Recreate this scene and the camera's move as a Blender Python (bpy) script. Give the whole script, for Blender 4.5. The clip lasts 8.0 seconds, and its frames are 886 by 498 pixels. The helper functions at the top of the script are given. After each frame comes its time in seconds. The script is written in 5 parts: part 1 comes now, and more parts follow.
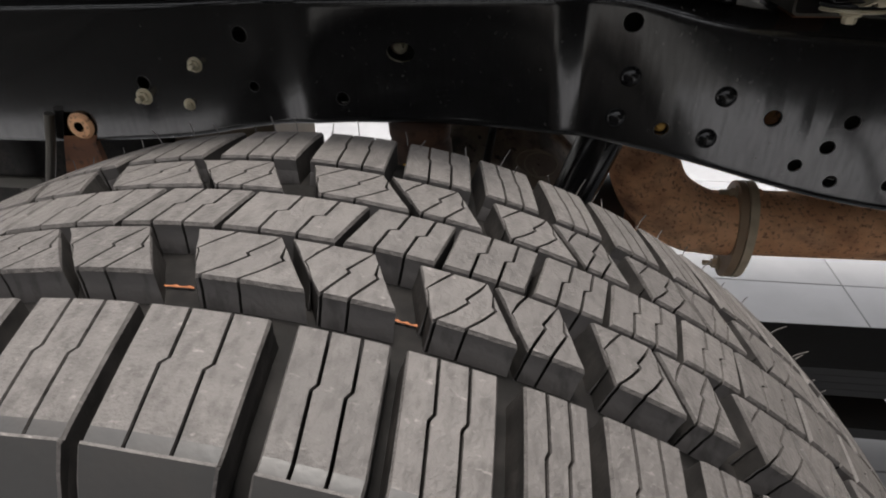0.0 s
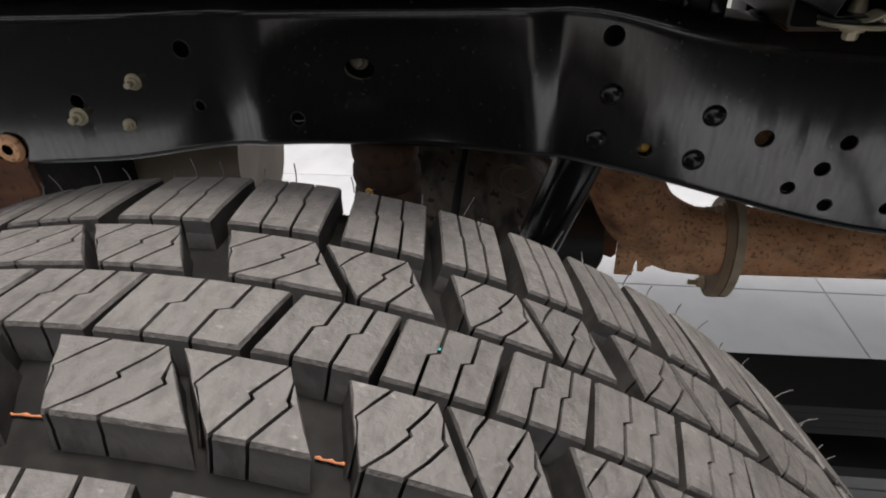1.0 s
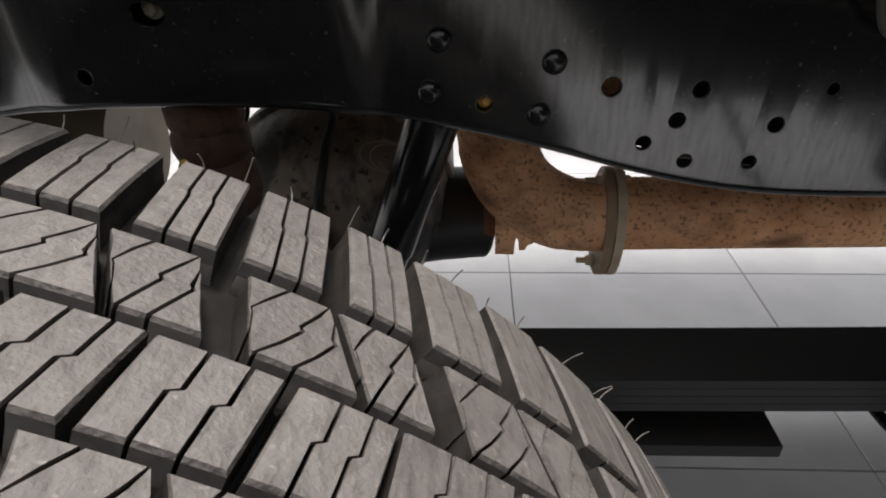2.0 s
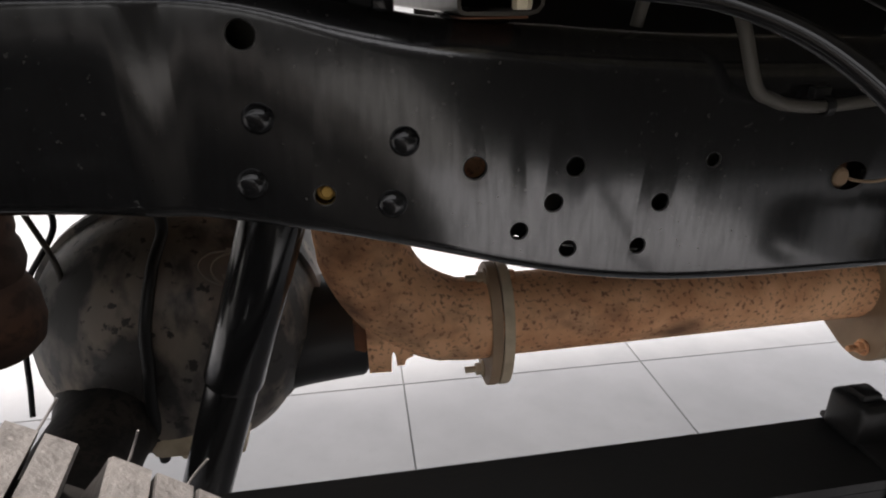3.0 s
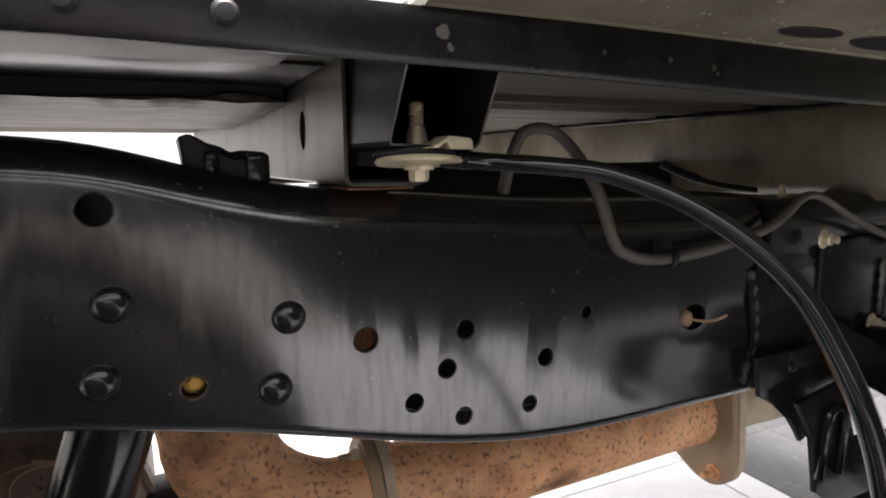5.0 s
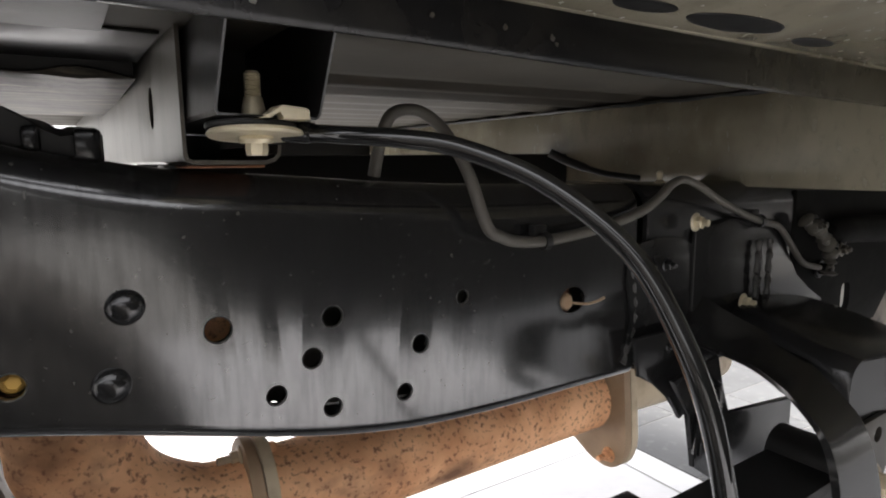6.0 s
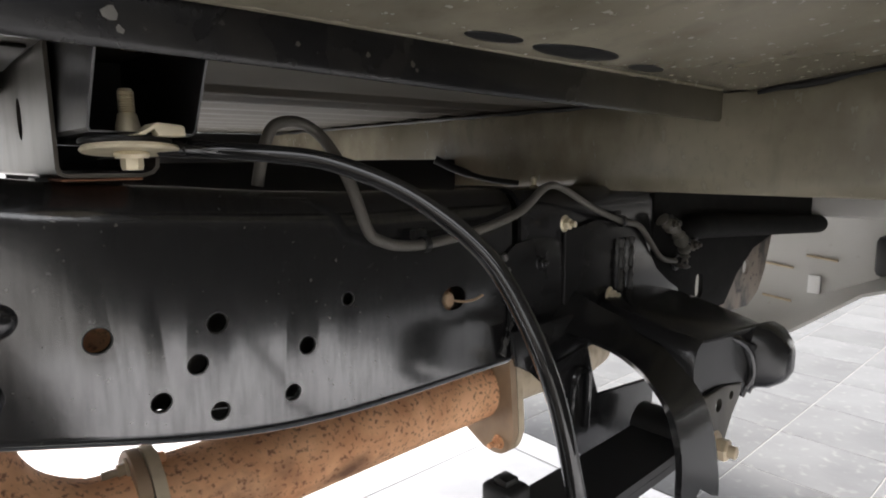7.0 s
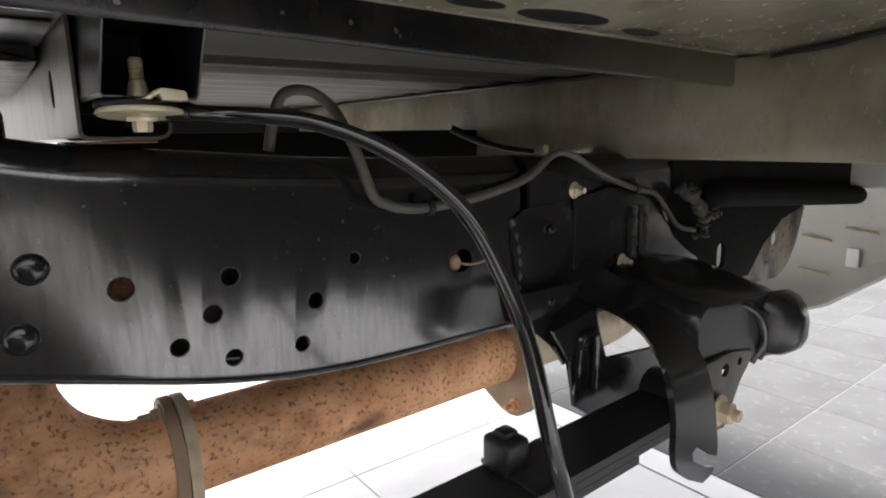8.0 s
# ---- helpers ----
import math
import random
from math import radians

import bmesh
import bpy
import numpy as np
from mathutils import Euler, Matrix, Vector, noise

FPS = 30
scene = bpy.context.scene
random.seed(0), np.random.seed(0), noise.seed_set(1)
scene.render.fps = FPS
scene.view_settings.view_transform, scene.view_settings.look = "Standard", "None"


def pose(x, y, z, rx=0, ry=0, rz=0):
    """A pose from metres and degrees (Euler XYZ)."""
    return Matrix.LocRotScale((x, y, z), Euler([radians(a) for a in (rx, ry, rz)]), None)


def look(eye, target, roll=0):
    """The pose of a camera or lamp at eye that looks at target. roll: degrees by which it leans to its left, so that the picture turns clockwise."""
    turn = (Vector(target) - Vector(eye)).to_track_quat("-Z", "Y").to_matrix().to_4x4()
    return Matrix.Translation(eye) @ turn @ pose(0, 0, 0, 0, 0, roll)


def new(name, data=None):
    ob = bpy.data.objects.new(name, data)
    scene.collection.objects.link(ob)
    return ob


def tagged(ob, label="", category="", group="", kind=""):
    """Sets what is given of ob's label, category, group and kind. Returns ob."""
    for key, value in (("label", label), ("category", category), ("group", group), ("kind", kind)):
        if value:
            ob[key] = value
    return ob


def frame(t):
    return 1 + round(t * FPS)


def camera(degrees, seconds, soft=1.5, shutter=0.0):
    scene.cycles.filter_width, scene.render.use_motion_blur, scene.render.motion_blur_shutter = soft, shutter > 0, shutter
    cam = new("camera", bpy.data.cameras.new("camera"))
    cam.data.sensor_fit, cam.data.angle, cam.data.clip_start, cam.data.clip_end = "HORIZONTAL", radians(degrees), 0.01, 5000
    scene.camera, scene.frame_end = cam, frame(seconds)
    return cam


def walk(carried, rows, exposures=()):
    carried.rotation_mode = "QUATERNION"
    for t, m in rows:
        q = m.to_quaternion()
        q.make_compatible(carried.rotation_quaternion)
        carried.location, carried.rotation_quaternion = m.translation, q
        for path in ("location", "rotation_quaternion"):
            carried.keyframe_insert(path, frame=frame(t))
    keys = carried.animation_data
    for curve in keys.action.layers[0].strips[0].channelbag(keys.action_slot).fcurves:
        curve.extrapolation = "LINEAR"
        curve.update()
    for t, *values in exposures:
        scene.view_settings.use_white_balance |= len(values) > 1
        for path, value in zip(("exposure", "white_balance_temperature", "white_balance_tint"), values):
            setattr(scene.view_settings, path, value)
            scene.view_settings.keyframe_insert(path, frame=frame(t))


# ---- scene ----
cam = camera(72.8, 8.0, soft=1.9)
PATH = [
    (0, (-0.0890, -0.5986, 0.9364), (-0.2290, 0.2300, 0.3942), -2.06),
    (0.5, (-0.1211, -0.5588, 0.9374), (-0.2472, 0.2713, 0.3943), -1.80),
    (1, (-0.0841, -0.5351, 0.9351), (-0.1943, 0.2962, 0.3902), -1.73),
    (1.5, (-0.0404, -0.5177, 0.9164), (-0.1302, 0.3152, 0.3703), -1.52),
    (1.7, (-0.0111, -0.5097, 0.8997), (-0.0844, 0.3243, 0.3529), -1.42),
    (2.8, (0.0591, -0.4026, 0.8256), (0.1429, 0.4932, 0.3890), -1.07),
    (3, (0.0608, -0.3931, 0.8261), (0.1897, 0.5189, 0.4369), -0.83),
    (3.5, (0.0564, -0.3759, 0.8319), (0.3136, 0.5562, 0.5766), -0.53),
    (4, (0.0227, -0.3719, 0.8361), (0.3582, 0.5489, 0.6373), -0.39),
    (4.2, (0.0121, -0.3683, 0.8336), (0.3689, 0.5481, 0.6519), -0.40),
    (5.3, (0.0347, -0.3534, 0.8274), (0.4807, 0.5297, 0.6817), -0.70),
    (5.5, (0.0416, -0.3587, 0.8221), (0.5044, 0.5153, 0.6743), -0.71),
    (6, (0.0683, -0.3650, 0.8155), (0.5956, 0.4718, 0.6681), -0.69),
    (6.5, (0.0750, -0.3737, 0.8160), (0.6777, 0.4102, 0.6669), -0.67),
    (7, (0.0655, -0.3992, 0.8222), (0.7183, 0.3437, 0.6742), -0.71),
    (7.5, (0.0840, -0.4119, 0.8209), (0.7526, 0.3167, 0.6722), -0.75),
    (8, (0.0771, -0.4409, 0.8133), (0.6684, 0.3440, 0.6280), -1.10),
]
EXPOSURES = [(0.0, 1.05, 6600, 11), (0.6, 0.95, 6600, 11), (1.2, 1.02, 6600, 11), (1.7, 1.15, 6650, 11), (3.0, 1.65, 6750, 13), (3.5, 1.65, 6850, 14), (4.2, 1.9, 6850, 14),
             (5.5, 2.8, 6750, 12), (6.5, 2.85, 6650, 11), (8.0, 2.75, 6650, 11)]
walk(cam, [(t, look(eye, target, roll)) for t, eye, target, roll in PATH], EXPOSURES)

# ---- light: soft daylight from all round a bright workshop forecourt ----
world = bpy.data.worlds.new("daylight")
scene.world = world
world.use_nodes = True
wn, wl = world.node_tree.nodes, world.node_tree.links
sky = wn.new("ShaderNodeTexSky")
sky.sky_type = "NISHITA"
sky.sun_disc = False
sky.sun_elevation, sky.sun_rotation = radians(80), radians(6)
sky.dust_density, sky.air_density = 8.0, 1.0
pale = wn.new("ShaderNodeHueSaturation")
pale.inputs["Saturation"].default_value = 0.18
wl.new(sky.outputs["Color"], pale.inputs["Color"])
wl.new(pale.outputs["Color"], wn["Background"].inputs["Color"])
wn["Background"].inputs["Strength"].default_value = 0.15
sun = new("sun", bpy.data.lights.new("sun", "SUN"))
sun.data.energy, sun.data.angle, sun.data.color = 2.4, radians(16), (1.0, 0.94, 0.86)
sun.matrix_world = look((0.1, 1.0, 6.0), (0.0, 0.0, 0.6))


# ---- materials ----
def material(name, colour, rough=0.5, metal=0.0, spec=0.5, grain=(), speckle=(), stain=(), bump=(), rough_var=0.0, coat=0.0, rough_by=-1, vary=0.0, film=0.0, drift=()):
    """grain, speckle, stain: (scale, amount, colour[, low, high, stretch]) laid over the base colour; bump: (scale, strength)."""
    m = bpy.data.materials.new(name)
    m.use_nodes = True
    n, l = m.node_tree.nodes, m.node_tree.links
    b = n["Principled BSDF"]
    b.inputs["Roughness"].default_value, b.inputs["Metallic"].default_value = rough, metal
    b.inputs["Specular IOR Level"].default_value = spec
    b.inputs["Coat Weight"].default_value, b.inputs["Coat Roughness"].default_value = coat, 0.12
    where = n.new("ShaderNodeTexCoord").outputs["Object"]
    rgb = n.new("ShaderNodeRGB")
    rgb.outputs[0].default_value = (*colour, 1)
    out, masks = rgb.outputs[0], []
    for layer in (grain, stain, speckle):
        if not layer:
            continue
        scale, amount, tint, low, high, stretch = (*layer, 0.4, 0.65, (1, 1, 1))[:6] if len(layer) == 3 else layer
        mapping = n.new("ShaderNodeMapping")
        mapping.inputs["Scale"].default_value = stretch
        l.new(where, mapping.inputs["Vector"])
        noise_tex = n.new("ShaderNodeTexNoise")
        noise_tex.inputs["Scale"].default_value, noise_tex.inputs["Detail"].default_value = scale, 5.0
        l.new(mapping.outputs[0], noise_tex.inputs["Vector"])
        ramp = n.new("ShaderNodeMapRange")
        ramp.inputs["From Min"].default_value, ramp.inputs["From Max"].default_value = low, high
        ramp.inputs["To Max"].default_value = amount
        l.new(noise_tex.outputs["Fac"], ramp.inputs["Value"])
        mix = n.new("ShaderNodeMix")
        mix.data_type = "RGBA"
        l.new(ramp.outputs[0], mix.inputs["Factor"])
        l.new(out, mix.inputs["A"])
        mix.inputs["B"].default_value = (*tint, 1)
        out = mix.outputs["Result"]
        masks.append(ramp.outputs[0])
    if drift:
        x0, x1, tint = drift
        along = n.new("ShaderNodeSeparateXYZ")
        l.new(where, along.inputs[0])
        patch = n.new("ShaderNodeTexNoise")
        patch.inputs["Scale"].default_value, patch.inputs["Detail"].default_value = 18.0, 5.0
        l.new(where, patch.inputs["Vector"])
        wobble = n.new("ShaderNodeMath")
        wobble.operation = "MULTIPLY_ADD"
        l.new(patch.outputs["Fac"], wobble.inputs[0])
        wobble.inputs[1].default_value = 0.5 * (x1 - x0)
        l.new(along.outputs["X"], wobble.inputs[2])
        grow = n.new("ShaderNodeMapRange")
        grow.inputs["From Min"].default_value, grow.inputs["From Max"].default_value = x0 + 0.25 * (x1 - x0), x1 + 0.25 * (x1 - x0)
        grow.inputs["To Max"].default_value = 0.9
        l.new(wobble.outputs[0], grow.inputs["Value"])
        mix = n.new("ShaderNodeMix")
        mix.data_type = "RGBA"
        l.new(grow.outputs[0], mix.inputs["Factor"])
        l.new(out, mix.inputs["A"])
        mix.inputs["B"].default_value = (*tint, 1)
        out = mix.outputs["Result"]
    if vary:
        own = n.new("ShaderNodeObjectInfo")
        tone = n.new("ShaderNodeMapRange")
        tone.inputs["To Min"].default_value, tone.inputs["To Max"].default_value = 1 - vary, 1 + vary
        l.new(own.outputs["Random"], tone.inputs["Value"])
        shade = n.new("ShaderNodeHueSaturation")
        l.new(tone.outputs[0], shade.inputs["Value"])
        l.new(out, shade.inputs["Color"])
        out = shade.outputs["Color"]
    l.new(out, b.inputs["Base Color"])
    if rough_var and masks:
        rr = n.new("ShaderNodeMath")
        rr.operation = "MULTIPLY_ADD"
        l.new(masks[rough_by], rr.inputs[0])
        rr.inputs[1].default_value, rr.inputs[2].default_value = rough_var, rough
        l.new(rr.outputs[0], b.inputs["Roughness"])
    if film:
        dull = n.new("ShaderNodeMath")
        dull.operation = "MULTIPLY_ADD"
        l.new(masks[1], dull.inputs[0])
        dull.inputs[1].default_value, dull.inputs[2].default_value = -film * spec, spec
        l.new(dull.outputs[0], b.inputs["Specular IOR Level"])
    if bump:
        tex = n.new("ShaderNodeTexNoise")
        tex.inputs["Scale"].default_value, tex.inputs["Detail"].default_value = bump[0], 4.0
        l.new(where, tex.inputs["Vector"])
        bu = n.new("ShaderNodeBump")
        bu.inputs["Strength"].default_value, bu.inputs["Distance"].default_value = bump[1], 0.002
        l.new(tex.outputs["Fac"], bu.inputs["Height"])
        l.new(bu.outputs[0], b.inputs["Normal"])
    return m


RAIL_BLACK = material("chassis_black_paint", (0.012, 0.012, 0.0125), 0.17, spec=1.0, coat=0.6, grain=(26, 0.5, (0.016, 0.0156, 0.015), 0.45, 0.74, (1.5, 1, 0.8)),
                      stain=(9, 1.0, (0.010, 0.0098, 0.0095), 0.42, 0.78, (24, 1, 3.2)), speckle=(260, 0.6, (0.085, 0.082, 0.074), 0.655, 0.73, (1, 1, 1)),
                      bump=(180, 0.02), rough_var=0.05, film=0.52)
GLOSS_BLACK = material("gloss_black_paint", (0.011, 0.011, 0.0114), 0.16, grain=(40, 0.4, (0.014, 0.0136, 0.013), 0.5, 0.8, (1, 1, 1)), bump=(200, 0.03), rough_var=0.1)
HANGER_BLACK = material("hanger_black_paint", (0.015, 0.015, 0.0155), 0.2, spec=0.35, grain=(40, 0.5, (0.024, 0.0232, 0.022), 0.5, 0.8, (1, 1, 1)), bump=(200, 0.03), rough_var=0.1)
SATIN_BLACK = material("satin_black_paint", (0.014, 0.014, 0.014), 0.42, spec=0.3, grain=(35, 0.6, (0.016, 0.0145, 0.013), 0.45, 0.8, (1, 1, 1)), bump=(250, 0.06), rough_var=0.1)
TREAD = material("worn_tread_rubber", (0.060, 0.0555, 0.0532), 0.66, spec=0.28, grain=(70, 0.5, (0.080, 0.074, 0.0705), 0.42, 0.68, (1, 1, 1)),
                 stain=(260, 0.65, (0.033, 0.0303, 0.0287), 0.46, 0.66, (1, 0.5, 1)), speckle=(420, 0.55, (0.15, 0.139, 0.132), 0.63, 0.75, (0.5, 1, 1)), bump=(520, 0.4), vary=0.12)
RUBBER = material("dark_tyre_rubber", (0.080, 0.075, 0.073), 0.6, spec=0.25, grain=(45, 0.7, (0.095, 0.089, 0.085), 0.4, 0.72, (1, 1, 1)), speckle=(170, 0.6, (0.040, 0.0375, 0.0365), 0.52, 0.66, (1, 1, 0.35)), bump=(300, 0.2), rough_var=0.2)
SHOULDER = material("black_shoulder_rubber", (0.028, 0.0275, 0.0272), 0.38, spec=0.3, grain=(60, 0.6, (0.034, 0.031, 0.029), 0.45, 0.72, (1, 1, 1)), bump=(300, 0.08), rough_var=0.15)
# same rubber darkened: shade between tread blocks is put into the colour
GAP_SHADE = material("shaded_gap_rubber", (0.010, 0.0094, 0.009), 0.62, spec=0.1, grain=(90, 0.8, (0.024, 0.022, 0.0207), 0.4, 0.72, (1, 1, 1)), bump=(300, 0.15))
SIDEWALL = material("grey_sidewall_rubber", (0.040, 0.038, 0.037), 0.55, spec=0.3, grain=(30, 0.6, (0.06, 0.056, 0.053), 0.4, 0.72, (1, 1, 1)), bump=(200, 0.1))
# near-black carcass colour carries the shade at the bottom of the grooves
GROOVE_SHADE = material("shaded_groove_rubber", (0.0055, 0.0052, 0.005), 0.7, spec=0.07, grain=(90, 0.8, (0.015, 0.0137, 0.013), 0.45, 0.72, (1, 1, 1)), bump=(300, 0.1))
RUST = material("flaked_rust", (0.85, 0.485, 0.27), 0.78, spec=0.3, grain=(16, 0.85, (0.56, 0.26, 0.125), 0.42, 0.68, (1, 1, 1)),
                stain=(12, 0.85, (0.11, 0.054, 0.035), 0.55, 0.70, (0.8, 1, 1.3)), speckle=(190, 0.85, (0.21, 0.09, 0.052), 0.54, 0.68, (1, 1, 1)), bump=(150, 0.35))
TAN_STEEL = material("heat_tanned_steel", (0.52, 0.43, 0.30), 0.5, metal=0.1, grain=(30, 0.6, (0.20, 0.14, 0.085), 0.45, 0.75, (1, 1, 1)), bump=(160, 0.12), rough_var=0.2)
SHELL = material("dirty_beige_shell", (0.17, 0.135, 0.095), 0.6, grain=(9, 0.7, (0.09, 0.07, 0.05), 0.42, 0.7, (1, 1, 1)), bump=(120, 0.12))
DULL_TAN = material("dull_tan_shell", (0.34, 0.235, 0.145), 0.6, grain=(20, 0.7, (0.20, 0.13, 0.078), 0.42, 0.7, (1, 1, 1)), bump=(120, 0.12))
ZINC = material("yellowed_zinc", (0.66, 0.59, 0.43), 0.42, metal=0.4, grain=(70, 0.5, (0.36, 0.30, 0.20), 0.45, 0.75, (1, 1, 1)), bump=(300, 0.1), rough_var=0.2)
GALV = material("galvanised_sheet", (0.105, 0.098, 0.086), 0.4, metal=0.6, stain=(34, 0.75, (0.05, 0.046, 0.04), 0.44, 0.68, (1, 1, 0.15)), grain=(14, 0.7, (0.09, 0.08, 0.062), 0.4, 0.7, (1, 1, 1)), speckle=(90, 0.4, (0.14, 0.13, 0.11), 0.6, 0.75, (1, 1, 1)), bump=(120, 0.05), rough_var=0.2)
BED = material("dusty_bed_underside", (0.048, 0.0435, 0.035), 0.7, spec=0.2, grain=(7, 0.7, (0.075, 0.067, 0.053), 0.38, 0.7, (1, 1, 1)),
               speckle=(60, 0.4, (0.09, 0.085, 0.07), 0.58, 0.75, (0.4, 1, 1)), bump=(90, 0.08), rough_var=0.15)
OLIVE = material("olive_grey_primer", (0.27, 0.246, 0.184), 0.25, spec=0.6, grain=(6, 0.85, (0.12, 0.107, 0.076), 0.42, 0.62, (1, 1, 1)),
                 stain=(22, 0.5, (0.10, 0.088, 0.06), 0.55, 0.7, (1, 1, 0.4)), speckle=(140, 0.3, (0.10, 0.09, 0.065), 0.56, 0.72, (1, 1, 0.5)), bump=(9, 0.75), rough_var=0.12)
CHANNEL_BLACK = material("thin_black_channel_paint", (0.011, 0.011, 0.0115), 0.3, spec=0.6, grain=(30, 0.6, (0.02, 0.019, 0.018), 0.45, 0.75, (1, 1, 1)), bump=(160, 0.05), rough_var=0.12)
SKIN_BLACK = material("glossy_dark_sheet", (0.011, 0.0107, 0.010), 0.28, spec=0.22, grain=(12, 0.7, (0.035, 0.033, 0.029), 0.45, 0.75, (0.6, 1, 1)), bump=(40, 0.06), rough_var=0.12)
STRIP = material("weathered_filler_strip", (0.062, 0.053, 0.041), 0.55, spec=0.2, grain=(60, 1.0, (0.018, 0.015, 0.011), 0.40, 0.62, (0.14, 1, 1)), stain=(12, 0.6, (0.045, 0.037, 0.028), 0.45, 0.68, (0.3, 1, 1)),
                 speckle=(150, 0.9, (0.21, 0.18, 0.135), 0.56, 0.70, (0.12, 1, 1)), bump=(70, 0.8))
LOOM = material("grey_loom_tape", (0.085, 0.079, 0.068), 0.6, grain=(60, 0.6, (0.10, 0.09, 0.075), 0.45, 0.7, (1, 1, 1)), bump=(300, 0.15))
HOSE = material("black_hose_rubber", (0.008, 0.008, 0.008), 0.05, spec=0.55, grain=(80, 0.5, (0.012, 0.0118, 0.0115), 0.5, 0.75, (1, 1, 1)))
DIRT_IRON = material("muddy_cast_iron", (0.21, 0.172, 0.136), 0.5, spec=0.45, grain=(7, 0.85, (0.095, 0.089, 0.083), 0.44, 0.60, (1, 1, 0.7)),
                     stain=(16, 0.95, (0.026, 0.025, 0.024), 0.46, 0.58, (1.4, 1, 0.7)), speckle=(75, 0.9, (0.016, 0.014, 0.012), 0.60, 0.66, (1, 1, 1)), bump=(60, 0.3))
BUMP_RUBBER = material("brown_bump_rubber", (0.05, 0.029, 0.021), 0.7, spec=0.2, grain=(14, 0.8, (0.09, 0.045, 0.026), 0.42, 0.66, (0.5, 1, 3)), speckle=(80, 0.7, (0.025, 0.015, 0.011), 0.52, 0.64, (1, 1, 1)), bump=(90, 0.25))
OILY = material("oily_black_grime", (0.012, 0.011, 0.0105), 0.6, spec=0.25, grain=(22, 0.8, (0.04, 0.033, 0.027), 0.5, 0.68, (1, 1, 1)), speckle=(160, 0.8, (0.008, 0.008, 0.008), 0.5, 0.6, (1, 1, 1)), bump=(90, 0.3))
BROWN_RUST = material("brown_rusted_bumper", (0.13, 0.055, 0.028), 0.75, grain=(14, 0.8, (0.24, 0.10, 0.04), 0.42, 0.66, (0.5, 1, 3)), speckle=(80, 0.7, (0.04, 0.02, 0.014), 0.55, 0.66, (1, 1, 1)), bump=(90, 0.25))
BUMPER = material("pale_grey_bumper", (0.44, 0.435, 0.41), 0.5, grain=(6, 0.5, (0.34, 0.33, 0.3), 0.4, 0.7, (1, 1, 1)), speckle=(50, 0.4, (0.25, 0.22, 0.17), 0.66, 0.75, (1, 1, 1)))
TILE = material("grey_floor_tile", (0.225, 0.228, 0.238), 0.16, spec=0.8, grain=(5, 0.7, (0.165, 0.168, 0.178), 0.4, 0.7, (1, 1, 1)), speckle=(40, 0.35, (0.20, 0.20, 0.21), 0.58, 0.75, (1, 1, 1)), bump=(40, 0.02), rough_var=0.2)
PAVER = material("grey_stone_paver", (0.034, 0.0358, 0.0385), 0.65, spec=0.18, vary=0.13, grain=(5, 0.85, (0.023, 0.0245, 0.027), 0.4, 0.68, (1, 1, 1)), speckle=(30, 0.4, (0.10, 0.10, 0.098), 0.56, 0.75, (1, 1, 1)), bump=(60, 0.1), rough_var=0.2)
GROUT = material("pale_grout", (0.078, 0.078, 0.0765), 0.8, grain=(20, 0.6, (0.055, 0.0545, 0.053), 0.4, 0.7, (1, 1, 1)))
WALL = material("white_wall_paint", (0.80, 0.80, 0.79), 0.7, grain=(2, 0.4, (0.72, 0.72, 0.7), 0.4, 0.7, (1, 1, 1)), bump=(50, 0.05))
BODY = material("grey_inner_body_paint", (0.016, 0.0157, 0.0152), 0.5, spec=0.2, grain=(10, 0.5, (0.011, 0.0107, 0.0102), 0.4, 0.7, (1, 1, 1)))
DUSTY = material("dusty_black_beam", (0.006, 0.006, 0.0064), 0.26, spec=0.3, grain=(35, 0.6, (0.022, 0.02, 0.017), 0.45, 0.8, (1, 1, 1)),
                 speckle=(180, 0.1, (0.05, 0.046, 0.04), 0.6, 0.74, (1, 1, 1)), bump=(200, 0.05), rough_var=0.15, drift=(0.36, 0.74, (0.085, 0.077, 0.055)))
ORANGE = material("orange_mould_line", (0.30, 0.105, 0.04), 0.7)
TEAL = material("teal_mould_line", (0.05, 0.35, 0.36), 0.6)
CHALK = material("pale_chalk_mark", (0.22, 0.2, 0.165), 0.8)
MATT_BLACK = material("matt_black_underseal", (0.006, 0.0059, 0.0057), 0.7, spec=0.08, grain=(40, 0.5, (0.014, 0.0135, 0.012), 0.45, 0.75, (1, 1, 1)), bump=(160, 0.12))
LIT_EDGE = material("lit_hole_edge", (0.10, 0.098, 0.092), 0.3, metal=0.5, grain=(300, 0.7, (0.02, 0.02, 0.02), 0.45, 0.6, (1, 1, 1)))
WELD = material("weld_bead", (0.06, 0.058, 0.055), 0.3, metal=0.4, bump=(500, 0.5))
YELLOW = material("yellow_paint_dot", (0.50, 0.29, 0.06), 0.6)


# ---- builders ----
def thing(name, at, label, category, group="", kind=""):
    return tagged(place(new(name), at), label, category, group, kind)


def place(ob, at):
    ob.location = at
    return ob


def finish(bm, name, mats, smooth=35):
    bmesh.ops.recalc_face_normals(bm, faces=bm.faces)
    me = bpy.data.meshes.new(name)
    bm.to_mesh(me)
    bm.free()
    for m in mats if isinstance(mats, (list, tuple)) else [mats]:
        me.materials.append(m)
    me.polygons.foreach_set("use_smooth", [True] * len(me.polygons))
    me.set_sharp_from_angle(angle=radians(smooth))
    return me


